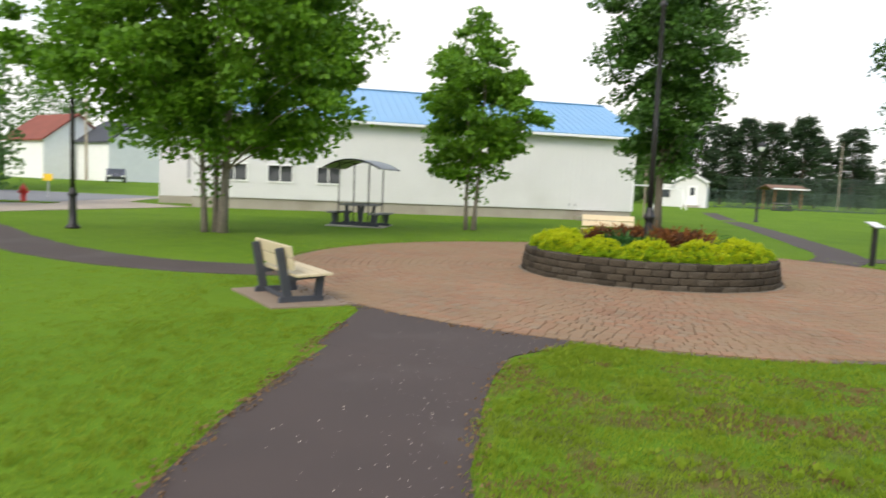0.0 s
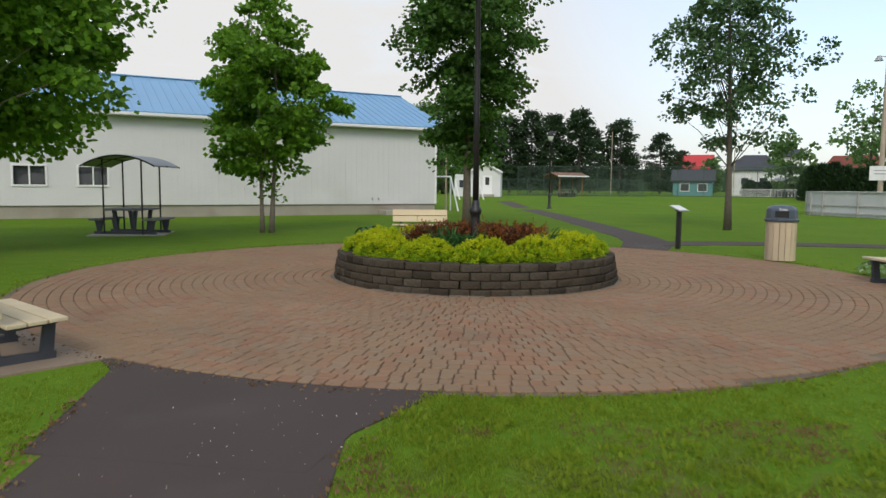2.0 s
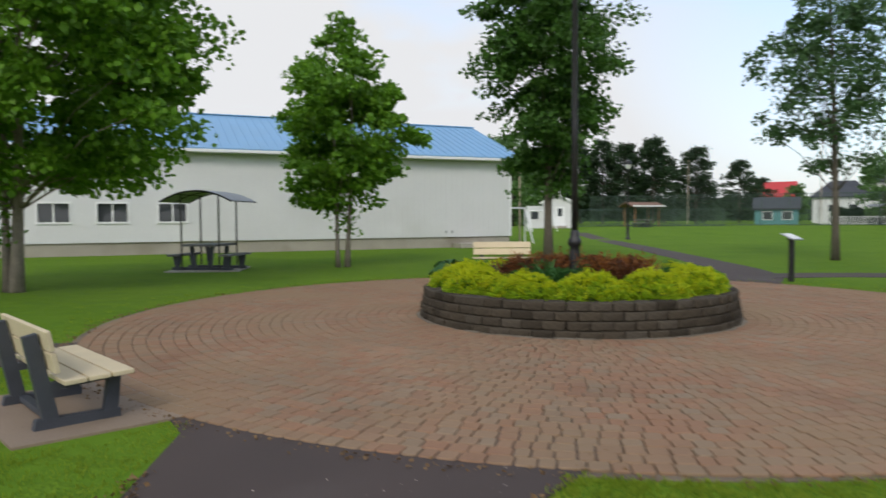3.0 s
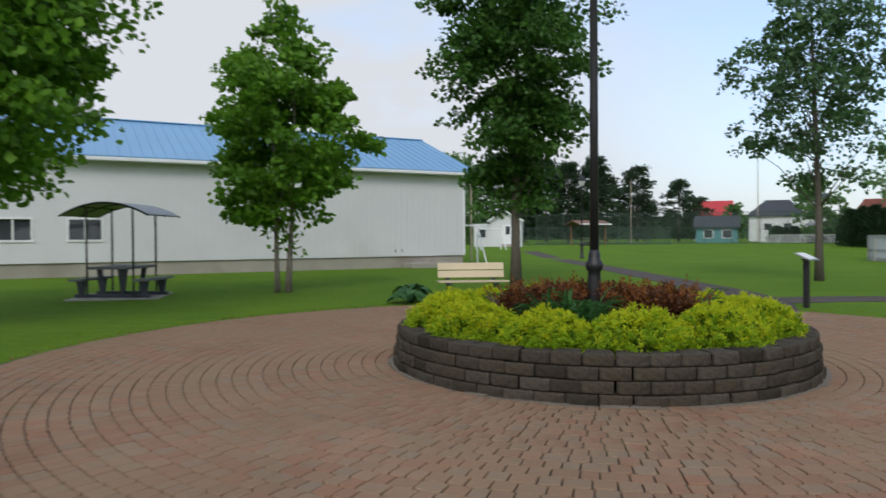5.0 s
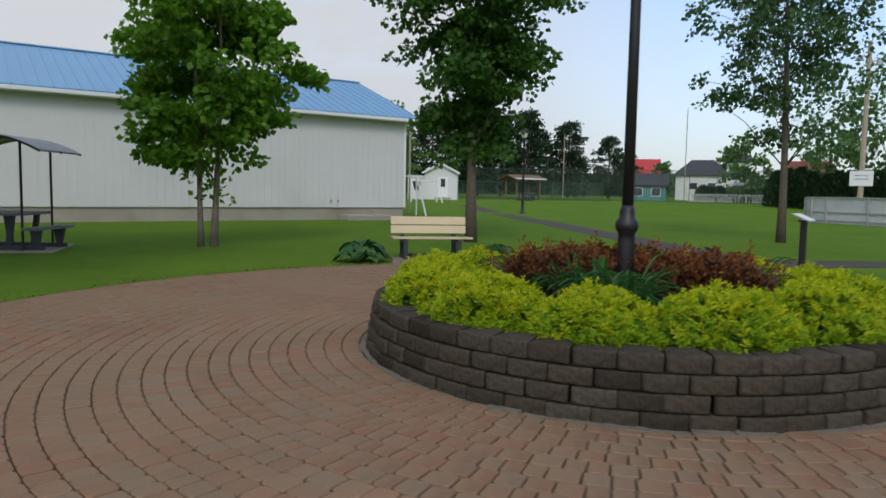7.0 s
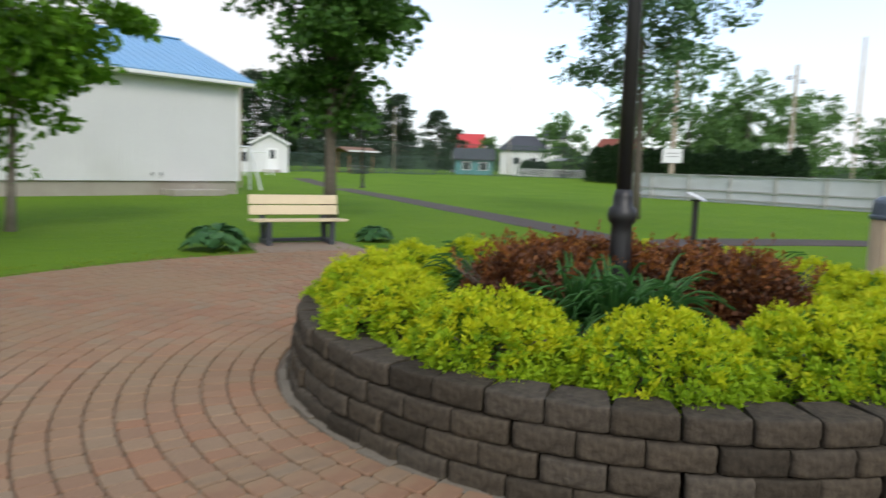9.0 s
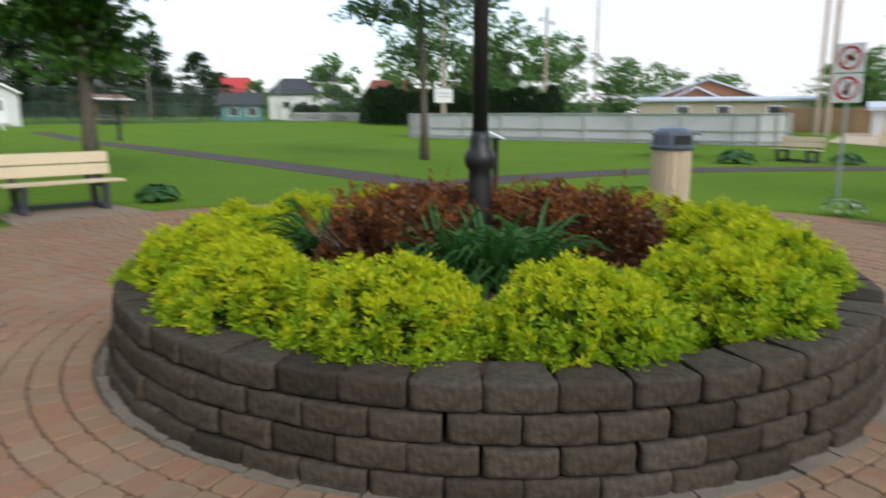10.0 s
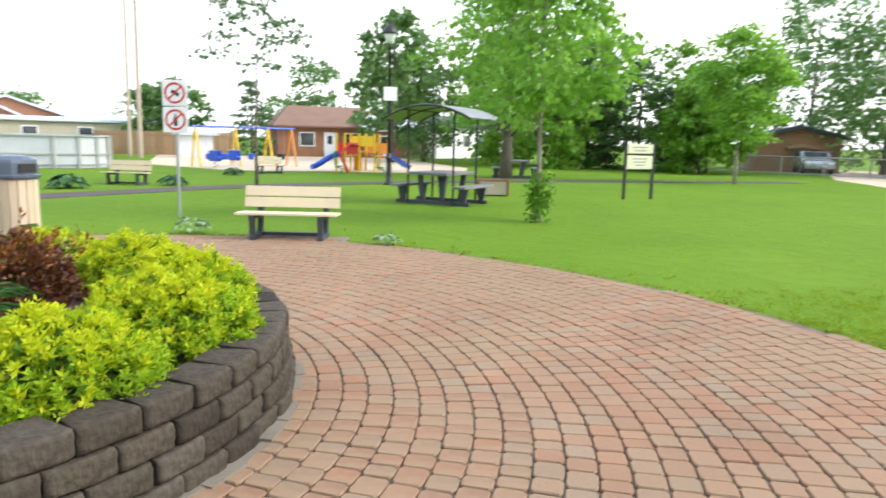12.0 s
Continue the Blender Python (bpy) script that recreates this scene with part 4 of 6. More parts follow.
# ---- covered picnic tables ----
def picnic_table(m, label, roof=True, group="covered picnic tables"):
    """A table with two fixed benches on a dark base frame, four posts and a shallow vaulted roof."""
    top = thing("picnic_table", m, label, "picnic table", group)
    for i, x in enumerate((-0.42, -0.14, 0.14, 0.42)):
        part("table_board", boxed((x, 0, 0.745), (0.265, 1.6, 0.065), 0.01), PLANK_GREY, top)
    for s in (-1, 1):
        for d in (-0.09, 0.09):
            part("bench_board", boxed((s * 0.86 + d, 0, 0.445), (0.17, 1.6, 0.06), 0.01), PLANK_GREY, top)
        for y in (-0.5, 0.5):
            f = bmesh.new()
            t = Matrix.Translation((0, y, 0))
            plate(f, [(s * 0.78, 0.08), (s * 0.90, 0.08), (s * 0.97, 0.42), (s * 0.72, 0.42)], t, 0.08)
            part("bench_leg", f, BENCH_FRAME, top)
    for y in (-0.5, 0.5):
        f = bmesh.new()
        t = Matrix.Translation((0, y, 0))
        plate(f, [(-1.0, 0.0), (1.0, 0.0), (1.0, 0.085), (-1.0, 0.085)], t, 0.09)
        part("base_beam", f, BENCH_FRAME, top)
        for s in (-1, 1):
            f = bmesh.new()
            plate(f, [(s * 0.20, 0.08), (s * 0.31, 0.08), (s * 0.40, 0.72), (s * 0.29, 0.72)], t, 0.085)
            part("table_leg", f, BENCH_FRAME, top)
    if not roof:
        return top
    for x in (-0.62, 0.62):
        for y in (-0.62, 0.62):
            b = bmesh.new()
            tube(b, [(x, y, 0.0), (x, y, 2.26)], 0.026, 8)
            part("post", b, BLACK_METAL, top)
    n, span, length, low, high = 14, 1.18, 0.9, 2.06, 2.38
    verts, faces = [], []
    for k in range(n + 1):
        u = k / n * 2 - 1
        z = low + (high - low) * (1 - u * u)
        for y in (-length, length):
            verts += [(span * u, y, z), (span * u, y, z - 0.03)]
        if k:
            a, b = 4 * (k - 1), 4 * k
            faces += [(a, b, b + 2, a + 2), (a + 1, a + 3, b + 3, b + 1), (a, a + 1, b + 1, b), (a + 2, b + 2, b + 3, a + 3)]
    from_lists("canopy", verts, faces, CANOPY, top)
    for y in (-length, 0.0, length):
        b = bmesh.new()
        tube(b, [(span * u, y, low - 0.03 + (high - low) * (1 - u * u)) for u in np.linspace(-1, 1, 11)], 0.022, 6)
        part("roof_rib", b, BLACK_METAL, top)
    for x in (-0.62, 0.62):
        b = bmesh.new()
        tube(b, [(x, -length, 2.26), (x, length, 2.26)], 0.022, 6)
        part("roof_beam", b, BLACK_METAL, top)
    return top


patch("table_pad", [(-5.0, 23.9), (-2.95, 23.85), (-2.9, 25.8), (-4.95, 25.85)], 0.03, CONCRETE, "gravel pad under the picnic table", "pad")
picnic_table(pose(-3.92, 24.8, 0.03, 0, 0, -16), "picnic table under a dark vaulted metal canopy").scale = (0.93, 0.93, 0.97)
picnic_table(pose(16.1, 7.35, 0.0, 0, 0, 48), "picnic table under a curved grey metal canopy")
picnic_table(pose(22.9, 19.6, 0.0, 0, 0, 20), "bare picnic table beside the rink boards", False, "open picnic tables")
picnic_table(pose(28.2, 1.1, 0.0, 0, 0, 75), "bare picnic table under the trees", False, "open picnic tables")
picnic_table(pose(30.0, 72.0, rise(72), 0, 0, 40), "small picnic table by the ball field fence", False, "open picnic tables")
picnic_table(pose(58.5, 74.0, rise(74), 0, 0, 10), "roofed picnic table at the field's far edge")


def litter_bin(m):
    top = thing("litter_bin", m, "litter bin clad in tan boards with a slate-blue lid", "litter bin")
    n, r = 16, 0.285
    b = bmesh.new()
    lathe(b, [(0.255, 0.03), (0.255, 0.84)], 16)
    part("drum", b, BLACK_METAL, top)
    for i in range(n):
        a = 2 * math.pi * i / n
        t = Matrix.Rotation(a, 4, "Z")
        part("board", boxed(tuple(t @ Vector((r, 0, 0.43))), (0.028, 2 * math.pi * r / n - 0.008, 0.82), 0.006, t), BIN_WOOD, top)
    b = bmesh.new()
    lathe(b, [(0.33, 0.84), (0.345, 0.87), (0.345, 0.895), (0.315, 0.91), (0.305, 1.08), (0.29, 1.12), (0.22, 1.17), (0.08, 1.19)], 12)
    lid = part("lid", b, LID, top, "slate-blue dome lid")
    for a in (-140, 40):
        t = Matrix.Rotation(radians(a), 4, "Z")
        part("flap", boxed(tuple(t @ Vector((0.30, 0, 1.0))), (0.03, 0.26, 0.13), 0.008, t), RUBBER, lid)
    part("foot", boxed((0, 0, 0.02), (0.36, 0.36, 0.04), 0.01), RUBBER, top)


litter_bin(pose(10.75, 15.15, 0.0, 0, 0, 12))


def pedestal(m):
    top = thing("reading_pedestal", m, "black post with a small tilted plaque on top", "sign post")
    part("post", boxed((0, 0, 0.47), (0.10, 0.10, 0.94), 0.008), BLACK_METAL, top)
    part("bracket", boxed((0, 0, 0.96), (0.16, 0.16, 0.03), 0.005), BLACK_METAL, top)
    t = Matrix.Rotation(radians(24), 4, "X")
    pl = part("plaque", boxed((0, 0, 1.02), (0.46, 0.34, 0.02), 0.006, t), GALV, top, "pale metal plaque")
    part("plaque_face", boxed((0, -0.003, 1.034), (0.40, 0.28, 0.006), 0.0, t), WHITE, pl)


pedestal(pose(10.15, 18.1, 0.0, 0, 0, 30))


def prohibition_sign():
    top = thing("prohibition_sign", pose(13.05, 13.15, 0, 0, 0, 76), "post with two white panels bearing red prohibition rings", "sign")
    b = bmesh.new()
    tube(b, [(0, 0, 0), (0.0, 0, 2.5)], 0.028, 8)
    part("post", b, GALV, top)
    # the panels face +y, towards the plaza
    for z in (2.28, 1.80):
        p = part("panel", boxed((0, 0.04, z), (0.46, 0.012, 0.46), 0.004), WHITE, top, "white metal panel")
        ring_ = bmesh.new()
        n = 28
        outer = [(0.19 * math.cos(2 * math.pi * i / n), 0.19 * math.sin(2 * math.pi * i / n)) for i in range(n)]
        for i in range(n):
            j = (i + 1) % n
            q = [(outer[i][0], outer[i][1]), (outer[j][0], outer[j][1]), (outer[j][0] * 0.8, outer[j][1] * 0.8), (outer[i][0] * 0.8, outer[i][1] * 0.8)]
            ring_.faces.new([ring_.verts.new((x, 0.051, z + y)) for x, y in q])
        bmesh.ops.remove_doubles(ring_, verts=ring_.verts, dist=0.0005)
        part("ring", ring_, RED, p, "red prohibition ring")
        part("bar", boxed((0, 0.051, z), (0.32, 0.003, 0.03), 0.0, Matrix.Rotation(radians(45), 4, "Y")), RED, p, "red diagonal bar")
        if z > 2:
            part("symbol", boxed((-0.01, 0.0475, z), (0.15, 0.002, 0.07), 0.0, Matrix.Rotation(radians(-30), 4, "Y")), SIGN_INK, p, "dark dog-shaped symbol")
        else:
            b = bmesh.new()
            plate(b, [(-0.035, -0.11), (0.035, -0.11), (0.035, 0.03), (0.014, 0.06), (0.014, 0.11), (-0.014, 0.11), (-0.014, 0.06), (-0.035, 0.03)], Matrix.Translation((0, 0.0475, z)), 0.002)
            part("symbol", b, SIGN_INK, p, "dark bottle-shaped symbol")


prohibition_sign()


def board_sign():
    top = thing("notice_board", pose(17.3, 1.3, 0, 0, 0, 97), "two-panel cream notice board on dark posts", "sign")
    for x in (-0.47, 0.47):
        part("post", boxed((x, 0, 0.82), (0.07, 0.07, 1.64), 0.006), BLACK_METAL, top)
    for z, h in ((1.43, 0.26), (1.05, 0.38)):
        p = part("panel", boxed((0, 0.0, z), (0.87, 0.05, h), 0.006), CREAM_SIGN, top, "cream painted panel")
        for i in range(2 if h < 0.3 else 3):
            part("text_bar", boxed((0, 0.0275, z + h / 2 - 0.09 - 0.09 * i), (0.5 - 0.1 * i, 0.003, 0.035)), SIGN_GREY, p)
    part("rail", boxed((0, 0, 1.27), (0.9, 0.06, 0.035)), BLACK_METAL, top)


board_sign()


def planter_box():
    top = thing("planter_box", pose(18.55, 5.25, 0, 0, 0, 75), "low wooden planter box with a brown frame", "planter")
    for x in (-0.42, 0.42):
        for y in (-0.3, 0.3):
            part("corner_post", boxed((x, y, 0.24), (0.08, 0.08, 0.48), 0.006), WOOD_BROWN, top)
    for y in (-0.3, 0.3):
        part("panel", boxed((0, y, 0.23), (0.78, 0.03, 0.38), 0.004), BEIGE, top)
        part("rim", boxed((0, y, 0.45), (0.9, 0.07, 0.04), 0.004), WOOD_BROWN, top)
    for x in (-0.42, 0.42):
        part("panel", boxed((x, 0, 0.23), (0.03, 0.54, 0.38), 0.004), BEIGE, top)
    part("earth", boxed((0, 0, 0.4), (0.78, 0.54, 0.05)), SOIL, top)


planter_box()


def hosta(name, label, material, seed, count=64, size=0.25):
    """A rosette of broad pointed leaves."""
    rng = random.Random(seed)
    top = thing(name, pose(0, 0, 0), label, "plant", "hostas at the lawn's edge")
    verts, faces = [], []
    for i in range(count):
        a, L = rng.uniform(0, 6.28), size * rng.uniform(0.8, 1.25)
        out0, tilt = 0.32 * math.sqrt(rng.random()), rng.uniform(0.0, 0.45)
        z0 = 0.34 - 1.9 * out0 * out0 + rng.uniform(-0.05, 0.05)
        k = len(verts)
        for s in range(5):
            u = s / 4
            w = L * 0.40 * math.sin(math.pi * min(1, 0.12 + 0.88 * u)) ** 0.8
            r = out0 + L * u
            z = z0 + L * (tilt * u - 0.75 * u * u)
            for side in (-1, 0, 1):
                verts.append((r * math.cos(a) - side * w * math.sin(a), r * math.sin(a) + side * w * math.cos(a), max(0.012, z + 0.03 * abs(side))))
        for s in range(4):
            b = k + 3 * s
            faces += [(b, b + 1, b + 4, b + 3), (b + 1, b + 2, b + 5, b + 4)]
        verts += [(0, 0, 0.0), (0.012, 0, 0.0)]
        faces.append((k + 1, len(verts) - 2, len(verts) - 1))
    from_lists("leaf_rosette", verts, faces, material, top, True)
    return top


h0 = hosta("hosta", "green hosta clump at the paving's edge", HOSTA, 3)
h0.matrix_basis = pose(2.75, 21.35, 0) @ Matrix.Diagonal((1.0, 1.0, 1.05, 1))
for x, y, s, r in ((5.75, 21.75, 0.72, 40), (20.6, 16.95, 1.0, 90), (22.1, 14.4, 0.8, 200), (28.3, 12.9, 0.75, 60)):
    copy_thing(h0, pose(x, y, 0, 0, 0, r)).scale = (s, s, s)
h1 = hosta("pale_hosta", "small pale variegated hosta by a bench", HOSTA_PALE, 8, 44, 0.14)
h1.matrix_basis = pose(10.75, 12.7, 0) @ Matrix.Diagonal((0.7, 0.7, 0.7, 1))
copy_thing(h1, pose(9.2, 9.85, 0, 0, 0, 120) @ Matrix.Diagonal((0.75, 0.75, 0.7, 1)))
base_shoots = leaves("shoot_foliage", np.random.default_rng(5).normal(size=(700, 3)) * (0.11, 0.11, 0.25) + (0, 0, 0.46), np.random.default_rng(6).normal(size=(700, 3)), 0.065 + 0.04 * np.random.default_rng(7).random(700), LEAF_MAPLE)
base_shoots.name = "leafy_shoots"
base_shoots.location = (11.9, 6.45, 0)
tagged(base_shoots, "leafy green shoots round a young tree's foot", "shoots", kind="stuff")
for (x, y, s) in ((0.1, 25.2, 5), (-6.95, 18.9, 6)):
    twig = leaves("trunk_shoots", np.random.default_rng(s).normal(size=(110, 3)) * (0.22, 0.15, 0.35) + (0, 0, 1.55), np.random.default_rng(s + 1).normal(size=(110, 3)), 0.12 + 0.05 * np.random.default_rng(s).random(110), LEAF_MAPLE)
    twig.location = (x, y, 0)
    tagged(twig, "small leafy shoots on the stems", "shoots", kind="stuff")


# ---- rink boards ----
def rink():
    top = thing("rink", pose(0, 0, 0), "white wooden boards of an outdoor hockey rink", "rink")
    h = 1.36
    corners = [Vector((31.0, 39.2, 0)), Vector((54.0, 45.5, 0)), Vector((57.0, 24.0, 0)), Vector((32.4, 18.2, 0))]
    pts = []
    for i, p in enumerate(corners):
        a, b = (corners[i - 1] - p).normalized(), (corners[(i + 1) % 4] - p).normalized()
        for k in range(5):
            u = k / 4
            q = p + a * 2.2 * (1 - u) ** 2 + b * 2.2 * u ** 2
            pts.append((q.x, q.y))
    pts.append(pts[0])
    full = []
    for (ax, ay), (bx, by) in zip(pts, pts[1:]):
        d = math.hypot(bx - ax, by - ay)
        n = max(1, round(d / 2.4))
        full += [(ax + (bx - ax) * i / n, ay + (by - ay) * i / n) for i in range(n)]
    full.append(full[0])
    for (ax, ay), (bx, by) in zip(full, full[1:]):
        d, a = math.hypot(bx - ax, by - ay), math.atan2(by - ay, bx - ax)
        t = Matrix.Rotation(a, 4, "Z")
        mid = Vector(((ax + bx) / 2, (ay + by) / 2, 0))
        nrm = t @ Vector((0, 1, 0))
        part("board_panel", boxed(mid + Vector((0, 0, h / 2 + 0.02)), (d - 0.015, 0.03, h), 0.0, t), RINK_BOARD, top)
        for z in (0.18, 0.62):
            part("rail", boxed(mid + nrm * 0.045 + Vector((0, 0, z)), (d, 0.05, 0.07), 0.004, t), RINK_RAIL, top)
        part("cap_board", boxed(mid + nrm * 0.02 + Vector((0, 0, h + 0.035)), (d, 0.16, 0.035), 0.004, t), RINK_BOARD, top)
        part("post", boxed(Vector((ax, ay, h / 2)) + nrm * 0.06, (0.11, 0.10, h), 0.006, t), RINK_RAIL, top)
    part("floor", prism(bmesh.new(), [(x, y) for x, y in pts[:-1]], -0.02, 0.012), ROAD, top)


rink()


# ---- playground ----
def swing_set():
    top = thing("swing_set", pose(36.6, 12.7, 0, 0, 0, -65), "swing frame with yellow posts and a blue beam", "swing set")
    for x in (-2.9, -0.6, 1.4, 2.9):
        for s in (-1, 1):
            b = bmesh.new()
            tube(b, [(x, s * 0.7, 0), (x, 0.0, 2.25)], 0.06, 8)
            part("post", b, YELLOW if x < 2 else ORANGE, top)
    b = bmesh.new()
    tube(b, [(-3.1, 0, 2.25), (3.1, 0, 2.25)], 0.06, 8)
    part("beam", b, BLUE, top)
    for x in (-2.1, -1.3, 0.4, 2.2):
        for s in (-0.22, 0.22):
            b = bmesh.new()
            tube(b, [(x + s, 0, 2.2), (x + s, 0, 0.5)], 0.008, 5)
            part("chain", b, GALV, top)
        seat = bmesh.new()
        lathe(seat, [(0.2, 0.42), (0.25, 0.5), (0.25, 0.74), (0.2, 0.76)], 10, (x, 0, 0))
        part("seat", seat, BLUE if x < 1 else RUBBER, top, "moulded swing seat")
    return top


def play_tower():
    top = thing("play_tower", pose(32.8, 7.2, 0, 0, 0, -70), "yellow and orange play tower with blue slides", "play structure")
    for x in (-1.4, -0.5, 0.5, 1.4):
        for y in (-0.55, 0.55):
            b = bmesh.new()
            tube(b, [(x, y, 0), (x, y, 2.2)], 0.07, 8)
            part("post", b, YELLOW, top)
    for x, z in ((-0.95, 0.9), (0.0, 1.15), (0.95, 0.9)):
        part("deck", boxed((x, 0, z), (0.88, 1.1, 0.08), 0.01), ORANGE, top)
    for x, z, c in ((-0.95, 1.35, RED), (0.0, 1.75, YELLOW), (0.95, 1.35, ORANGE)):
        for y in (-0.55, 0.55):
            part("panel", boxed((x, y, z), (0.8, 0.05, 0.6), 0.02), c, top)
    for y in (-0.3, 0.0, 0.3):
        part("rung_panel", boxed((0.0, y + 0.6, 0.55), (0.22, 0.05, 1.1), 0.01), ORANGE, top)
    for s in (-1, 1):
        verts, faces = [], []
        for k in range(9):
            u = k / 8
            x, z = s * (1.45 + 1.7 * u), 0.95 - 0.85 * u + 0.18 * u * u + 0.08 * math.sin(5 * u)
            for y, dz in ((-0.28, 0.18), (-0.2, 0.0), (0.2, 0.0), (0.28, 0.18)):
                verts.append((x, y, z + dz))
            for y, dz in ((-0.28, 0.14), (-0.2, -0.05), (0.2, -0.05), (0.28, 0.14)):
                verts.append((x, y, z + dz))
            if k:
                a, b = 8 * (k - 1), 8 * k
                for i in range(3):
                    faces += [(a + i, a + i + 1, b + i + 1, b + i), (a + 4 + i, b + 4 + i, b + 5 + i, a + 5 + i)]
        from_lists("slide", verts, faces, BLUE, top)
    rk = bmesh.new()
    tube(rk, [(-1.5, -1.2, 0), (-1.9, -1.0, 1.0), (-1.2, -0.8, 1.6), (-0.6, -0.6, 1.5)], 0.09, 8)
    part("climber", rk, RED, top, "red curved climber")
    return top


def spring_rider(x, y, c, label):
    top = thing("spring_rider", pose(x, y, 0, 0, 0, 40), label, "spring rider")
    b = bmesh.new()
    tube(b, [(0.12 * math.cos(k), 0.12 * math.sin(k), 0.05 + 0.028 * k) for k in range(14)], 0.018, 6)
    part("spring", b, GALV, top)
    part("seat", boxed((0, 0, 0.52), (0.6, 0.22, 0.14), 0.05), c, top)
    for s in (-1, 1):
        part("side", boxed((0, s * 0.14, 0.6), (0.55, 0.04, 0.5), 0.015), c, top)
    b = bmesh.new()
    tube(b, [(0.22, -0.25, 0.85), (0.22, 0.25, 0.85)], 0.02, 6)
    part("handle", b, GALV, top)


def bent_bar(x, y, label):
    top = thing("balance_rider", pose(x, y, 0, 0, 0, 20), label, "play equipment")
    b = bmesh.new()
    tube(b, [(-0.4, 0, 0), (-0.45, 0, 0.25), (0.2, 0, 0.3), (0.35, 0, 0.9), (0.1, 0, 1.0)], 0.035, 7)
    part("frame", b, GREEN_TUBE, top)
    part("seat", boxed((-0.15, 0, 0.34), (0.3, 0.2, 0.05), 0.015), GREEN_TUBE, top)


swing_set().scale = (0.88, 0.88, 0.88)
play_tower().scale = (0.82, 0.82, 0.82)
spring_rider(34.0, 14.0, BLUE, "blue spring rider on the sand")
spring_rider(35.6, 13.2, BLUE, "blue spring rider near the swings")
bent_bar(30.5, 8.6, "green bent-tube seesaw rider")
bent_bar(29.5, 6.9, "green bent-tube rider beside the slide")


# ---- far buildings, fences and poles ----
def house(name, x, y, turn, w, d, h, rise_, wall, roof, label, windows=((0.0, 0.5),), door=None, over=0.35, hip=0.0):
    """A house: walls, gable or hipped roof, windows set proud on its front (local +y)."""
    top = thing(name, pose(x, y, rise(y) - 0.05, 0, 0, turn), label, "house")
    part("wall", boxed((0, 0, h / 2), (w, d, h)), wall, top)
    b = bmesh.new()
    if hip:
        pts = [(-w / 2 - over, -d / 2 - over, h - 0.1), (w / 2 + over, -d / 2 - over, h - 0.1), (w / 2 + over, d / 2 + over, h - 0.1), (-w / 2 - over, d / 2 + over, h - 0.1), (-w / 2 - over + hip, 0, h + rise_), (w / 2 + over - hip, 0, h + rise_)]
        low = [b.verts.new(p) for p in pts]
        eave = [b.verts.new((p[0], p[1], p[2] - 0.15)) for p in pts[:4]]
        for f in ((0, 1, 5, 4), (2, 3, 4, 5), (1, 2, 5), (3, 0, 4)):
            b.faces.new([low[i] for i in f])
        for i in range(4):
            b.faces.new((low[i], low[(i + 1) % 4], eave[(i + 1) % 4], eave[i]))
        b.faces.new(eave)
        bmesh.ops.recalc_face_normals(b, faces=b.faces)
    else:
        drop = rise_ / (d / 2) * over
        for x in (-w / 2 + 0.1, w / 2 - 0.1):
            g = bmesh.new()
            plate(g, [(-d / 2, h), (d / 2, h), (0, h + rise_)], Matrix.Translation((x, 0, 0)) @ Matrix.Rotation(radians(90), 4, "Z"), 0.2)
            part("gable", g, wall, top)
        profile = [(-d / 2 - over, h - drop), (0, h + rise_), (d / 2 + over, h - drop), (d / 2 + over, h - drop + 0.2), (0, h + rise_ + 0.22), (-d / 2 - over, h - drop + 0.2)]
        plate(b, profile, Matrix.Rotation(radians(90), 4, "Z"), w + 2 * over)
    part("roof", b, roof, top)
    for u, v in windows:
        fr = bmesh.new()
        box(fr, (u * w, d / 2 + 0.03, v * h), (1.3, 0.08, 1.2), 0.01)
        win = part("window", fr, TRIM, top)
        part("pane", boxed((u * w, d / 2 + 0.08, v * h), (1.1, 0.03, 1.0)), GLASS_DARK, win)
    if door is not None:
        dd = part("door", boxed((door * w, d / 2 + 0.04, 1.05), (0.95, 0.08, 2.1), 0.01), TRIM, top)
        part("pane", boxed((door * w, d / 2 + 0.09, 1.45), (0.42, 0.03, 0.7)), GLASS_DARK, dd)
    return top


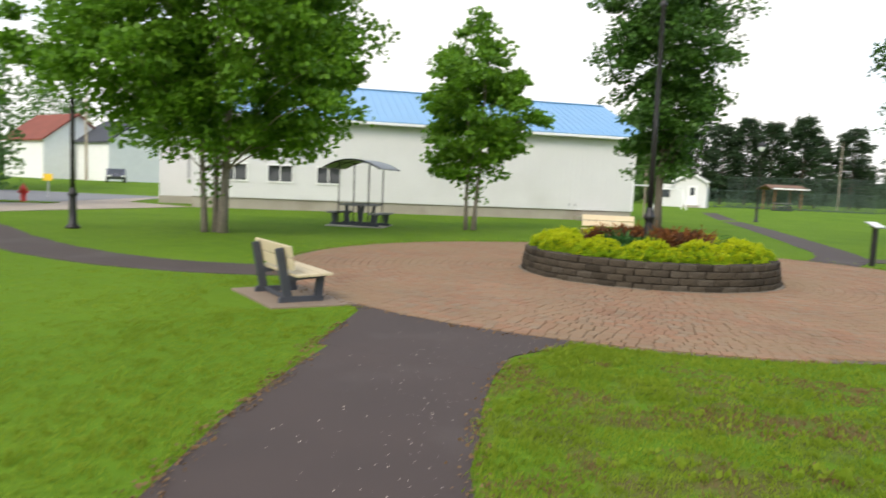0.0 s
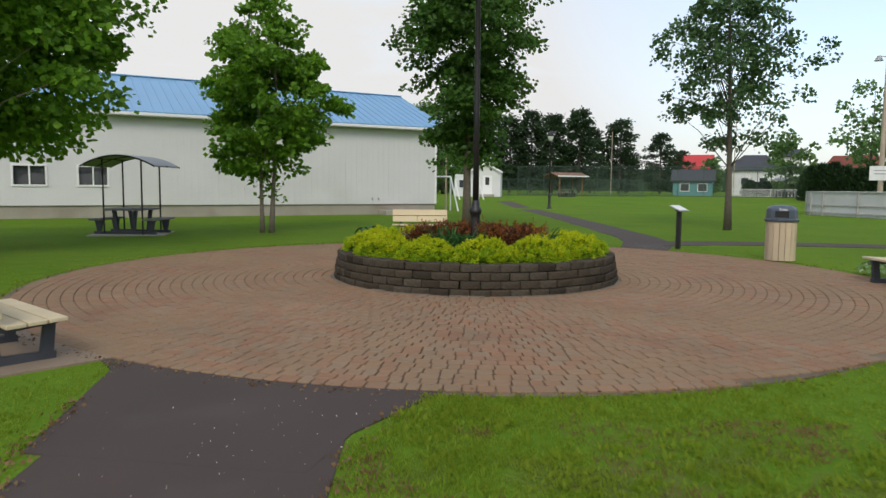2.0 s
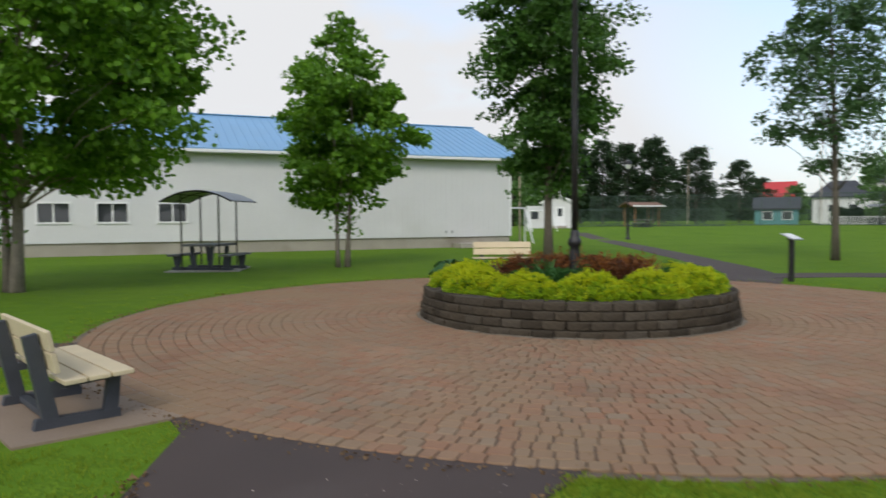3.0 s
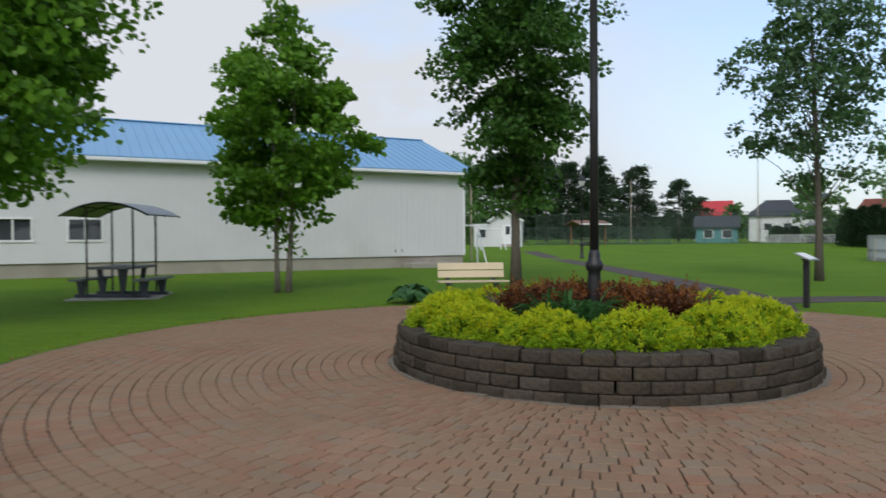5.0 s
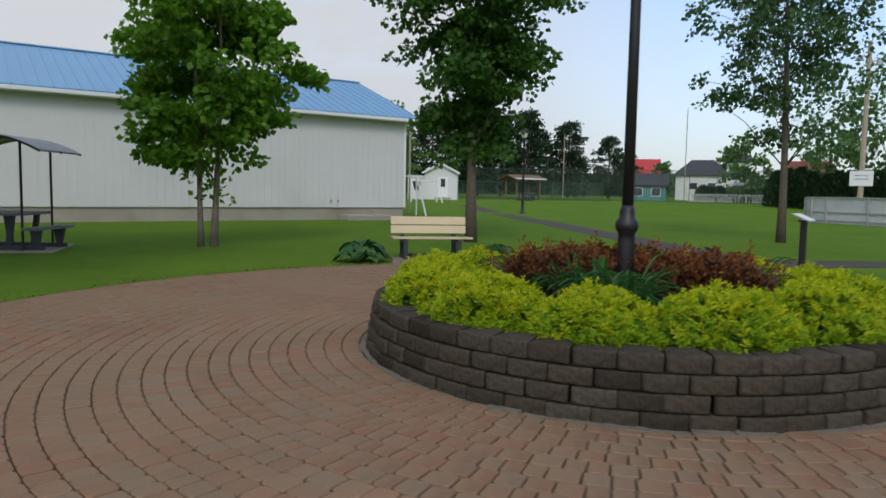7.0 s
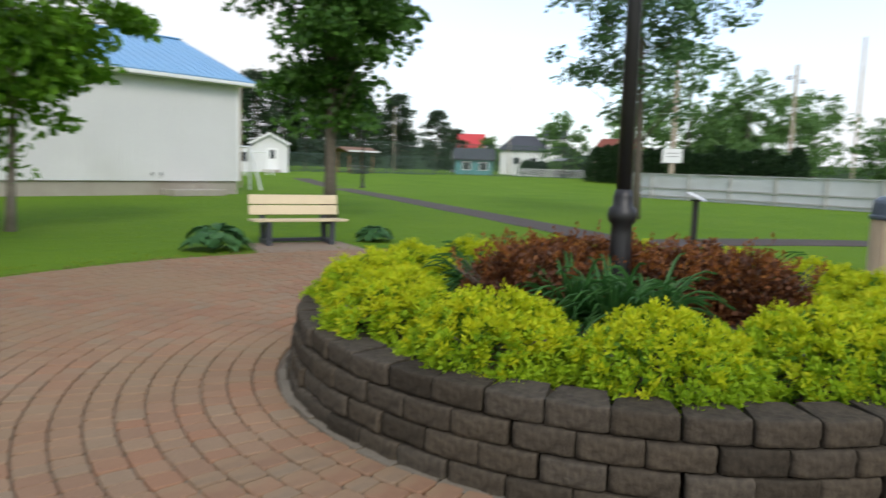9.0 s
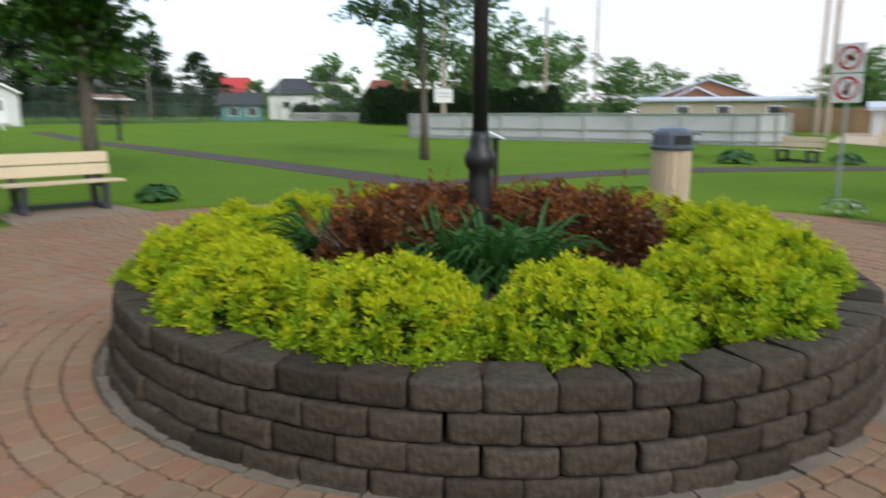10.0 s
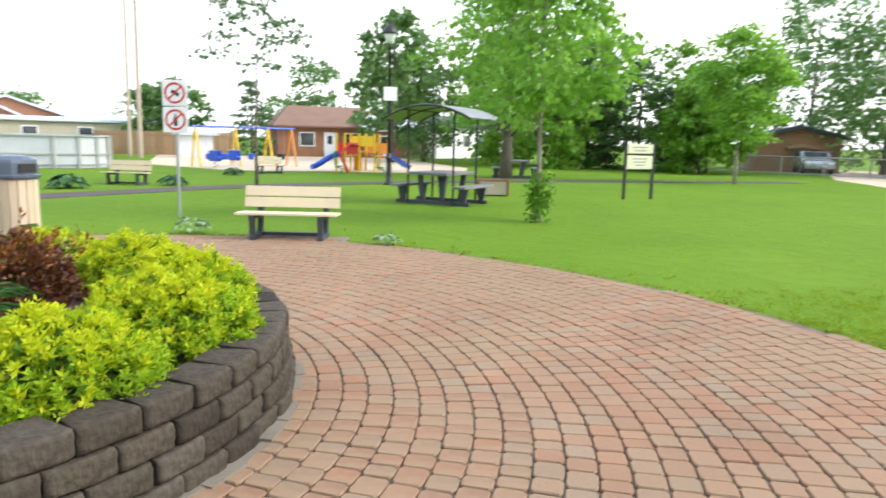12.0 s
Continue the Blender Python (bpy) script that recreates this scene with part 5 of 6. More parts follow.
def garden_shed():
    top = thing("garden_shed", pose(20.6, 70.4, rise(70), 0, 0, 158), "small white garden shed with a dark gable roof", "shed")
    # local +y faces the park; gable end to the east
    part("wall", boxed((0, 0, 1.25), (3.0, 2.4, 2.5)), SIDING, top)
    b = bmesh.new()
    plate(b, [(-1.5, 2.5), (1.5, 2.5), (0, 3.3)], Matrix.Translation((0, 1.17, 0)), 0.06)
    plate(b, [(-1.5, 2.5), (1.5, 2.5), (0, 3.3)], Matrix.Translation((0, -1.17, 0)), 0.06)
    part("gable", b, SIDING, top)
    for s in (-1, 1):
        b = bmesh.new()
        box(b, (s * 0.85, 0, 2.92), (2.0, 3.0, 0.08), 0.0, Matrix.Rotation(s * math.atan2(0.8, 1.5), 4, "Y"))
        part("roof", b, ROOF_DARK, top)
        b = bmesh.new()
        box(b, (s * 0.85, 1.5, 2.88), (2.0, 0.06, 0.16), 0.0, Matrix.Rotation(s * math.atan2(0.8, 1.5), 4, "Y"))
        part("rake_board", b, TRIM, top)
    d = part("door", boxed((-0.2, 1.22, 1.1), (0.95, 0.06, 2.0), 0.01), TRIM, top)
    part("pane", boxed((-0.2, 1.26, 1.55), (0.4, 0.03, 0.75)), GLASS_DARK, d)
    part("step", boxed((-0.2, 1.7, 0.12), (1.4, 0.9, 0.24), 0.02), CONCRETE, top)
    part("side_wall", boxed((2.3, -0.2, 1.1), (1.6, 2.0, 2.2)), SIDING, top)
    b = bmesh.new()
    box(b, (2.3, 0.86, 1.3), (0.7, 0.05, 0.8), 0.01)
    part("window", b, GLASS_DARK, top)


garden_shed()


def goal(x, y, turn):
    top = thing("goal_frame", pose(x, y, 0, 0, 0, turn), "white tubular goal frame", "goal")
    for a, b_ in (((-1.2, 0, 0), (-1.2, 0, 2.1)), ((1.2, 0, 0), (1.2, 0, 2.1)), ((-1.2, 0, 2.1), (1.2, 0, 2.1)), ((-1.2, 0, 2.1), (-1.2, -1.0, 0.0)), ((1.2, 0, 2.1), (1.2, -1.0, 0.0))):
        b = bmesh.new()
        tube(b, [a, b_], 0.05, 8)
        part("bar", b, TRIM, top)


goal(9.5, 44.4, 15)
goal(16.2, 61.5, 15)


def chain_fence(name, pts, h, label, material=MESH_GREEN, step=3.0, pitch=0.35, wire=0.012):
    """Posts, rails and a real open net of crossed wires."""
    top = thing(name, pose(0, 0, 0), label, "fence")
    net = bmesh.new()
    for (ax, ay), (bx, by) in zip(pts, pts[1:]):
        d = math.hypot(bx - ax, by - ay)
        n = max(1, round(d / step))
        ux, uy = (bx - ax) / d, (by - ay) / d
        for i in range(n + 1):
            b = bmesh.new()
            x, y = ax + ux * d * i / n, ay + uy * d * i / n
            tube(b, [(x, y, rise(y) - 0.05), (x, y, rise(y) + h)], 0.04, 6)
            part("post", b, material, top)
        for z in (0.1, h - 0.03):
            b = bmesh.new()
            tube(b, [(ax, ay, rise(ay) + z), (bx, by, rise(by) + z)], 0.03, 6)
            part("rail", b, material, top)
        k = -h
        while k < d:
            for s in (1, -1):
                lo, hi = (k, k + h) if s > 0 else (k + h, k)
                z0, z1 = 0.0, h
                a0, a1 = max(0.0, min(d, lo)), max(0.0, min(d, hi))
                if abs(a1 - a0) > 0.05:
                    za = h * (a0 - lo) / (hi - lo)
                    zb = h * (a1 - lo) / (hi - lo)
                    p = [Vector((ax + ux * a, ay + uy * a, rise(ay) + z)) for a, z in ((a0, za), (a1, zb))]
                    o = Vector((0, 0, wire))
                    net.faces.new([net.verts.new(q) for q in (p[0] - o, p[1] - o, p[1] + o, p[0] + o)])
            k += pitch
    tagged(part("wire_net", net, material, top), kind="stuff")
    return top


chain_fence("backstop_fence", [(29.5, 86.5), (44, 79), (58.5, 69.5)], 3.6, "tall green chain-link ball field fence", pitch=0.3, wire=0.016)
chain_fence("field_fence", [(22.5, 76.0), (30.0, 78.0), (40.0, 74.0)], 1.9, "green chain-link field fence with gates", pitch=0.3, wire=0.016)
chain_fence("park_fence", [(39.5, -16.0), (31.0, -20.5), (24.0, -24.0)], 1.1, "pale chain-link fence by the yards", GALV, 2.5, 0.22, 0.008)


def shelter(x, y, turn):
    top = thing("field_shelter", pose(x, y, rise(y), 0, 0, turn), "small brown-roofed field shelter", "shelter")
    for px in (-1.6, 1.6):
        for py in (-0.9, 0.9):
            part("post", boxed((px, py, 1.1), (0.12, 0.12, 2.2), 0.01), WOOD_BROWN, top)
    for s in (-1, 1):
        b = bmesh.new()
        box(b, (0, s * 0.65, 2.42), (4.4, 1.5, 0.08), 0.0, Matrix.Rotation(-s * 0.32, 4, "X"))
        part("roof", b, ROOF_BROWN, top)
    part("gable_board", boxed((0, -1.35, 2.25), (4.3, 0.05, 0.14)), TRIM, top)


shelter(32.0, 77.0, 15)
house("red_roof_house", 74.6, 118.0, 145, 6.0, 8, 4.6, 2.4, WHITE, ROOF_RED, "white house with a bright red metal roof", ((0.2, 0.5), (-0.2, 0.5)))
house("teal_shed", 57.5, 91.5, 145, 5.2, 4, 2.2, 1.3, TEAL, ROOF_DARK, "teal shed with a dark roof", ((0.2, 0.55), (-0.25, 0.55)))
house("grey_roof_house", 76.0, 103.0, 140, 7.8, 7, 4.2, 2.4, WHITE, ROOF_DARK, "white house with a dark grey hipped roof", ((0.15, 0.55), (-0.2, 0.55)), None, 0.4, 2.6)
house("dormer_wing", 79.6, 99.2, 140, 3.2, 5, 6.2, 1.0, WHITE, ROOF_DARK, "taller white wing of the grey-roofed house", ((0.0, 0.75),))
house("rust_roof_house", 69.5, 75.5, 135, 7.0, 7, 3.0, 2.3, BEIGE, ROOF_RUST, "low house with a rust-red shingle roof", ((0.2, 0.5),), None, 0.4, 1.5)
house("gable_roof_hall", 92.5, 41.7, 19, 20, 15, 2.6, 2.6, BRICK, ROOF_PALE, "brick hall under a broad pale metal roof", ())
house("brick_gable", 79.5, 38.6, 20, 8, 8, 2.2, 1.9, BRICK, ROOF_PALE, "brick gable end beside long flat buildings", ())
house("long_beige_block", 73.0, 31.0, 108, 20, 8, 2.6, 0.25, BEIGE, ROOF_PALE, "long low beige building with a pale flat roof", ((-0.35, 0.6), (-0.1, 0.6), (0.12, 0.6), (0.3, 0.6)))
house("brown_roof_house", 63.5, 6.6, 97, 9.5, 8, 2.7, 1.7, BRICK, ROOF_BROWN, "brick bungalow with a brown shingle roof", ((0.25, 0.55), (-0.15, 0.55)), 0.05, 0.5, 2.0)
house("brown_roof_wing", 60.5, 1.8, 97, 4.5, 5, 2.4, 1.0, BRICK, ROOF_PALE, "low brick wing with a pale roof", ((0.1, 0.55),))
house("white_bungalow", 66.5, -5.2, 132, 13.0, 7, 2.9, 0.9, WHITE, ROOF_DARK, "long white bungalow behind the trees", ((-0.35, 0.55), (-0.1, 0.55), (0.12, 0.55), (0.36, 0.55)), 0.24)
house("white_store", 51.5, 16.6, 100, 2.2, 2, 1.7, 0.25, SIDING, ROOF_PALE, "small white storage box behind the swings", ())
house("orange_roof_house", -52.0, 83.0, -30, 9.0, 8, 4.6, 3.0, WHITE, ROOF_RUST, "white house with a rust-orange roof across the street", ((0.2, 0.5), (-0.2, 0.5)), 0.0)
house("white_porch_house", -43.5, 82.0, -30, 6.5, 7, 4.6, 2.4, WHITE, ROOF_DARK, "white gabled house across the street", ((0.15, 0.5), (-0.2, 0.5)))
house("dark_carport", 42.5, -24.5, 150, 9.0, 5, 2.3, 0.6, WOOD_BROWN, ROOF_DARK, "dark open carport behind the fence", ())
house("corner_house", 31.0, -28.0, 140, 6, 6, 2.8, 1.6, BRICK, ROOF_PALE, "brick house corner at the park's edge", ((0.2, 0.55),))
house("lumber_stack", 39.5, -23.0, 150, 2.6, 1.2, 1.6, 0.1, FENCE_WOOD, FENCE_WOOD, "stack of tan lumber beside the carport", ())


def board_fence(x0, y0, x1, y1, h, label):
    top = thing("board_fence", pose(0, 0, 0), label, "fence")
    d = math.hypot(x1 - x0, y1 - y0)
    n = int(d / 0.3)
    a = math.atan2(y1 - y0, x1 - x0)
    rng = random.Random(4)
    me = bpy.data.meshes.new("board")
    bm = boxed((0, 0, h / 2), (0.285, 0.025, h), 0.0)
    bm.to_mesh(me)
    bm.free()
    me.materials.append(FENCE_WOOD)
    for i in range(n):
        u = (i + 0.5) / n
        ob = new("board", me)
        ob.parent = top
        ob.matrix_basis = Matrix.Translation((x0 + (x1 - x0) * u, y0 + (y1 - y0) * u, rng.uniform(-0.03, 0.0))) @ Matrix.Rotation(a, 4, "Z")
    for z in (0.4, h - 0.3):
        part("rail", boxed(((x0 + x1) / 2, (y0 + y1) / 2, z), (d, 0.06, 0.09), 0.0, Matrix.Rotation(a, 4, "Z") @ Matrix.Translation((0, 0.0, 0))), FENCE_WOOD, top)


board_fence(57.5, 24.5, 56.0, 14.0, 1.8, "brown board fence behind the playground")


def utility_pole(x, y, h, label, sign=False, lamps=False, r=0.15, lean=0.0):
    top = thing("utility_pole", pose(x, y, rise(y), 0, lean, 0), label, "pole")
    b = bmesh.new()
    tube(b, [(0, 0, 0), (0, 0, h)], [r, r * 0.7], 10)
    part("shaft", b, POLE_WOOD, top)
    toward = Vector((0 - x, 8 - y, 0)).normalized()
    if sign:
        t = Matrix.Rotation(math.atan2(toward.y, toward.x), 4, "Z")
        part("notice", boxed(tuple(toward * 0.2 + Vector((0, 0, 2.8))), (0.03, 1.5, 1.1), 0.01, t), WHITE, top, "white notice with faint text")
        for i in range(2):
            part("text_bar", boxed(tuple(toward * 0.222 + Vector((0, 0, 3.0 - 0.25 * i))), (0.004, 0.9, 0.06), 0.0, t), SIGN_GREY, top)
    if lamps:
        for s in (-1, 1):
            arm = Vector((-toward.y, toward.x, 0)) * s
            b = bmesh.new()
            tube(b, [(0, 0, h - 1.3 - 0.2 * s), arm * 0.5 + Vector((0, 0, h - 1.2 - 0.2 * s))], 0.035, 6)
            part("arm", b, GALV, top)
            b = bmesh.new()
            lathe(b, [(0.1, 0.0), (0.32, -0.38), (0.3, -0.36)], 12, tuple(arm * 0.62 + Vector((0, 0, h - 1.15 - 0.2 * s))))
            part("floodlight", b, GALV, top, "grey floodlight shade")
    return top


utility_pole(45.0, 47.0, 12.6, "pale wooden floodlight pole with a notice", True, True, 0.2)
utility_pole(64.5, 49.0, 12.0, "pale wooden floodlight pole by the rink", False, True, 0.2)
utility_pole(48.6, 19.7, 15.0, "tall pale wooden pole by the playground", False, False, 0.15, 1.0)
utility_pole(50.9, 20.75, 14.0, "second tall wooden pole by the playground", False, False, 0.13, 1.5)
utility_pole(66.5, 95.0, 13.5, "slim grey utility pole beyond the field", False, False, 0.08)
utility_pole(10.9, 47.0, 5.3, "slim pale pole behind the hall's corner", False, False, 0.06)
utility_pole(47.0, 96.0, 9.0, "slim pole behind the ball field", False, False, 0.07)
utility_pole(110.0, 66.0, 22.0, "far slim radio mast beyond the houses", False, False, 0.2)
utility_pole(-42.5, 73.0, 9.5, "street utility pole with a cable", False, False, 0.16)


def cable(a, b_, sag, label):
    c = bmesh.new()
    a, b_ = Vector(a), Vector(b_)
    tube(c, [a.lerp(b_, u) - Vector((0, 0, sag * 4 * u * (1 - u))) for u in np.linspace(0, 1, 14)], 0.02, 5)
    ob = part("overhead_cable", c, RUBBER)
    tagged(ob, label, "cable")


cable((-42.5, 73.0, 8.8), (-70.0, 52.0, 9.6), 0.6, "sagging overhead cable on a street pole")


def car(x, y, turn, paint, label):
    top = thing("parked_car", pose(x, y, rise(y) + 0.012, 0, 0, turn), label, "car")
    body = bmesh.new()
    plate(body, [(-2.1, 0.35), (2.1, 0.35), (2.15, 0.62), (1.95, 0.82), (1.0, 0.92), (0.45, 1.38), (-1.1, 1.42), (-1.75, 0.98), (-2.12, 0.9)], Matrix.Identity(4), 1.7)
    bmesh.ops.bevel(body, geom=list(body.edges), offset=0.06, segments=2, affect="EDGES")
    bd = part("body", body, paint, top)
    for s in (-1, 1):
        g = bmesh.new()
        plate(g, [(0.85, 0.95), (0.42, 1.3), (-1.05, 1.34), (-1.5, 1.0)], Matrix.Translation((0, s * 0.85, 0)), 0.02)
        part("side_window", g, GLASS_DARK, bd)
        part("headlight", boxed((2.08, s * 0.6, 0.68), (0.12, 0.35, 0.14), 0.03), LAMP_GLASS, bd)
        for wx in (-1.3, 1.3):
            w = bmesh.new()
            lathe(w, [(0.30, -0.1), (0.33, -0.07), (0.33, 0.07), (0.30, 0.1)], 16)
            bmesh.ops.transform(w, matrix=Matrix.Translation((wx, s * 0.78, 0.33)) @ Matrix.Rotation(radians(90), 4, "X"), verts=w.verts)
            wh = part("wheel", w, RUBBER, top)
            w = bmesh.new()
            lathe(w, [(0.2, -0.11), (0.2, 0.11)], 12)
            bmesh.ops.transform(w, matrix=Matrix.Translation((wx, s * 0.78, 0.33)) @ Matrix.Rotation(radians(90), 4, "X"), verts=w.verts)
            part("rim", w, GALV, wh)
    part("windscreen", boxed((0.74, 0, 1.14), (0.03, 1.3, 0.62), 0.0, Matrix.Rotation(radians(-50), 4, "Y")), GLASS_DARK, bd)
    return top


car(-36.5, 68.0, -60, CAR_GREY, "dark grey car parked along the street")
car(37.0, -22.0, 150, CAR_SILVER, "silver car parked behind the fence")


def hydrant(x, y):
    top = thing("fire_hydrant", pose(x, y, 0), "red fire hydrant on the verge", "hydrant")
    b = bmesh.new()
    lathe(b, [(0.17, 0), (0.17, 0.05), (0.12, 0.07), (0.12, 0.55), (0.15, 0.57), (0.15, 0.62), (0.12, 0.66), (0.08, 0.76), (0.03, 0.8), (0.03, 0.86)], 14)
    part("body", b, RED, top, smooth=True)
    for a in (0, 90, 180):
        b = bmesh.new()
        p = Vector((math.cos(radians(a)), math.sin(radians(a)), 0))
        tube(b, [p * 0.1 + Vector((0, 0, 0.48)), p * 0.22 + Vector((0, 0, 0.48))], 0.06, 8)
        part("outlet", b, RED, top)


hydrant(-20.3, 30.5)
verge = thing("yellow_marker", pose(-24.0, 38.0, 0), "small yellow marker board on a post", "sign")
part("post", boxed((0, 0, 0.5), (0.06, 0.06, 1.0)), GALV, verge)
part("board", boxed((0, -0.04, 1.1), (0.55, 0.03, 0.4), 0.01), YELLOW, verge)
patch("verge_island", [(-21.5, 29.6), (-19.0, 30.3), (-19.2, 31.5), (-21.8, 31.2)], 0.05, LAWN, "small grass island round the hydrant", "verge")


# ---- far trees ----
def conifer(x, y, h, r, seed, label="tall dark pine behind the field", material=NEEDLES, low=0.1, n=6000):
    rng = np.random.default_rng(seed)
    top = thing("conifer", pose(x, y, rise(y)), label, "tree", "far conifers")
    b = bmesh.new()
    tube(b, [(0, 0, 0), (0.05, 0, h * 0.5), (0, 0, h * 0.97)], [h * 0.018, h * 0.012, 0.03], 7)
    whorls = int(h * 1.6)
    tips = []
    for w in range(whorls):
        u = w / whorls
        z = h * (low + (0.97 - low) * u)
        rad = 1.3 * r * min(1.0, 0.45 + 2.2 * u) * ((1 - u) ** 0.45) * (0.7 + 0.5 * rng.random())
        for k in range(6):
            a = rng.random() * 6.28
            l_ = rad * (0.65 + 0.45 * rng.random())
            e = np.array([l_ * math.cos(a), l_ * math.sin(a), z - 0.12 * l_ + 0.1 * rng.random()])
            tube(b, [(0, 0, z), tuple(e)], [0.04, 0.012], 4)
            tips.append((np.array([0, 0, z]), e))
    part("trunk", b, BARK, top)
    per = max(8, int(n / len(tips)))
    a = np.repeat(np.array([t[0] for t in tips]), per, axis=0)
    e = np.repeat(np.array([t[1] for t in tips]), per, axis=0)
    u = (0.15 + 0.9 * rng.random((len(a), 1)) ** 0.7)
    p = a + (e - a) * u + rng.normal(size=a.shape) * np.array([0.3, 0.3, 0.24]) * h / 12
    leaves("crown", p, (e - a) + rng.normal(size=a.shape) * 0.6, (0.34 + 0.26 * rng.random(len(p))) * h / 13, material, top, 0.7, seed)
    return top


for i, (x, y, h, r) in enumerate([(24.0, 116, 14.5, 4.0), (29.0, 119, 13.0, 3.6), (34.0, 116, 15.0, 3.8), (38.5, 117, 13.5, 3.6), (42.0, 116, 14.5, 3.6), (45.5, 115, 13.8, 3.4), (49.5, 113, 14.6, 3.6), (53.0, 116, 12.0, 3.2), (57.5, 114, 13.2, 3.6), (63.5, 111, 10.8, 3.2), (68.0, 112, 8.0, 2.8), (84.0, 72.0, 9.5, 2.6), (60.5, 117, 8.5, 3.0)]):
    conifer(x, y, h, r, 200 + i)


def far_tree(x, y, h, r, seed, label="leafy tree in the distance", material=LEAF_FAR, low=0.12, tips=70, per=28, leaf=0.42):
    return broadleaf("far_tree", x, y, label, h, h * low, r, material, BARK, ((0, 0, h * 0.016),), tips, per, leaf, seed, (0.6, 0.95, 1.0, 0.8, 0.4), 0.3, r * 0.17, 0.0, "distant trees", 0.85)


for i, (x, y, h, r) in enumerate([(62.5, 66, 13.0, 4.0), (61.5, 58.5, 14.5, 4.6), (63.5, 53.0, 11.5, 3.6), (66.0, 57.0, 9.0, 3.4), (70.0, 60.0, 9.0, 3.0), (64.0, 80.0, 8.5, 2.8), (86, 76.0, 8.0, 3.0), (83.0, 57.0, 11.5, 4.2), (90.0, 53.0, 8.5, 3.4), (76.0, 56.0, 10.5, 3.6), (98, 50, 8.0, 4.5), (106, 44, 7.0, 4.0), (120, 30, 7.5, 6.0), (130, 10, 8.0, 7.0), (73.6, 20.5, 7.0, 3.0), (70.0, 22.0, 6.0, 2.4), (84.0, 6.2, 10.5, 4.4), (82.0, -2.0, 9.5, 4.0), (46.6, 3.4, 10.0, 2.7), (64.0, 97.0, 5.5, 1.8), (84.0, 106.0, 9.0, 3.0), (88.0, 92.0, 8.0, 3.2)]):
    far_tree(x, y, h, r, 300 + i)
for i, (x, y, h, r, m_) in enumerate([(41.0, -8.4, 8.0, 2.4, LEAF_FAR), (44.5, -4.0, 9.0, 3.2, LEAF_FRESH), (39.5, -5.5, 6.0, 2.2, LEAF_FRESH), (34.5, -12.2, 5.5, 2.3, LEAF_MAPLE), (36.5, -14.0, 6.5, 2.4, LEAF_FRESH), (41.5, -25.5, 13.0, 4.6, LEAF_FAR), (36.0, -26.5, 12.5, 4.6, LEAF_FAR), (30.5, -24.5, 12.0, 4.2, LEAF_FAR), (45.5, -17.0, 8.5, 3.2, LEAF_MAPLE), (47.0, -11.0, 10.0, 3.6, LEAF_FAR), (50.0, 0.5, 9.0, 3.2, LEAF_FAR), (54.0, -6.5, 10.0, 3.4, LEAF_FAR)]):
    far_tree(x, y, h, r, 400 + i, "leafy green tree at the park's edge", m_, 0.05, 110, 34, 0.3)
for i, (x, y, h, r) in enumerate([(38.6, -10.6, 7.2, 1.7), (40.0, -9.2, 6.2, 1.5), (37.2, -11.8, 5.6, 1.5), (42.5, -7.0, 6.4, 1.6), (59.3, 12.9, 6.6, 1.7)]):
    conifer(x, y, h, r, 500 + i, "bushy dark cedar at the park's edge", CEDAR, 0.02, 2200)
for i, (x, y, h, r, m_) in enumerate([(-35.5, 46.0, 11.0, 4.2, LEAF_FAR), (-37.0, 42.0, 12.0, 4.4, LEAF_MAPLE), (-22.5, 25.5, 8.6, 3.0, LEAF_MAPLE), (-40.0, 47.0, 12.0, 5.0, LEAF_FAR), (-60.0, 95.0, 13.0, 6.0, LEAF_FAR), (-48.0, 100.0, 13.0, 5.5, LEAF_MAPLE), (-36.0, 105.0, 12.0, 5.0, LEAF_FAR), (-72.0, 90.0, 14.0, 6.0, LEAF_FAR)]):
    far_tree(x, y, h, r, 600 + i, "large leafy tree along the street", m_, 0.06, 170, 36, 0.32)
for i, (x, y, h, r) in enumerate([(13.0, 95.0, 12.0, 4.0), (17.0, 90.0, 11.0, 3.6), (21.0, 92.0, 11.5, 4.0), (10.0, 84.0, 10.5, 3.6)]):
    far_tree(x, y, h, r, 650 + i, "leafy tree behind the garden shed", LEAF_FAR, 0.04, 120, 34, 0.36)


def cedar_hedge(pts, h, label, seed):
    """A clipped row of cedars with a ragged top, standing on the ground."""
    top = thing("cedar_hedge", pose(0, 0, 0), label, "hedge")
    rng = np.random.default_rng(seed)
    for (ax, ay), (bx, by) in zip(pts, pts[1:]):
        n = max(1, int(math.hypot(bx - ax, by - ay) / 1.0))
        for i in range(n):
            u = (i + 0.5) / n
            x, y, hh = ax + (bx - ax) * u, ay + (by - ay) * u, h * (0.88 + 0.24 * rng.random())
            v = rng.normal(size=(1100, 3))
            v /= np.linalg.norm(v, axis=1, keepdims=True)
            z = rng.random(1100)
            r = 0.85 * (1 - z ** 3) + 0.12
            p = np.stack([x + v[:, 0] * r, y + v[:, 1] * r, rise(y) + z * hh], 1)
            leaves("cedar_foliage", p, v * (1, 1, 0.3) + (0, 0, 0.8), 0.3 + 0.2 * rng.random(1100), NEEDLES, top, 0.6, seed + i)


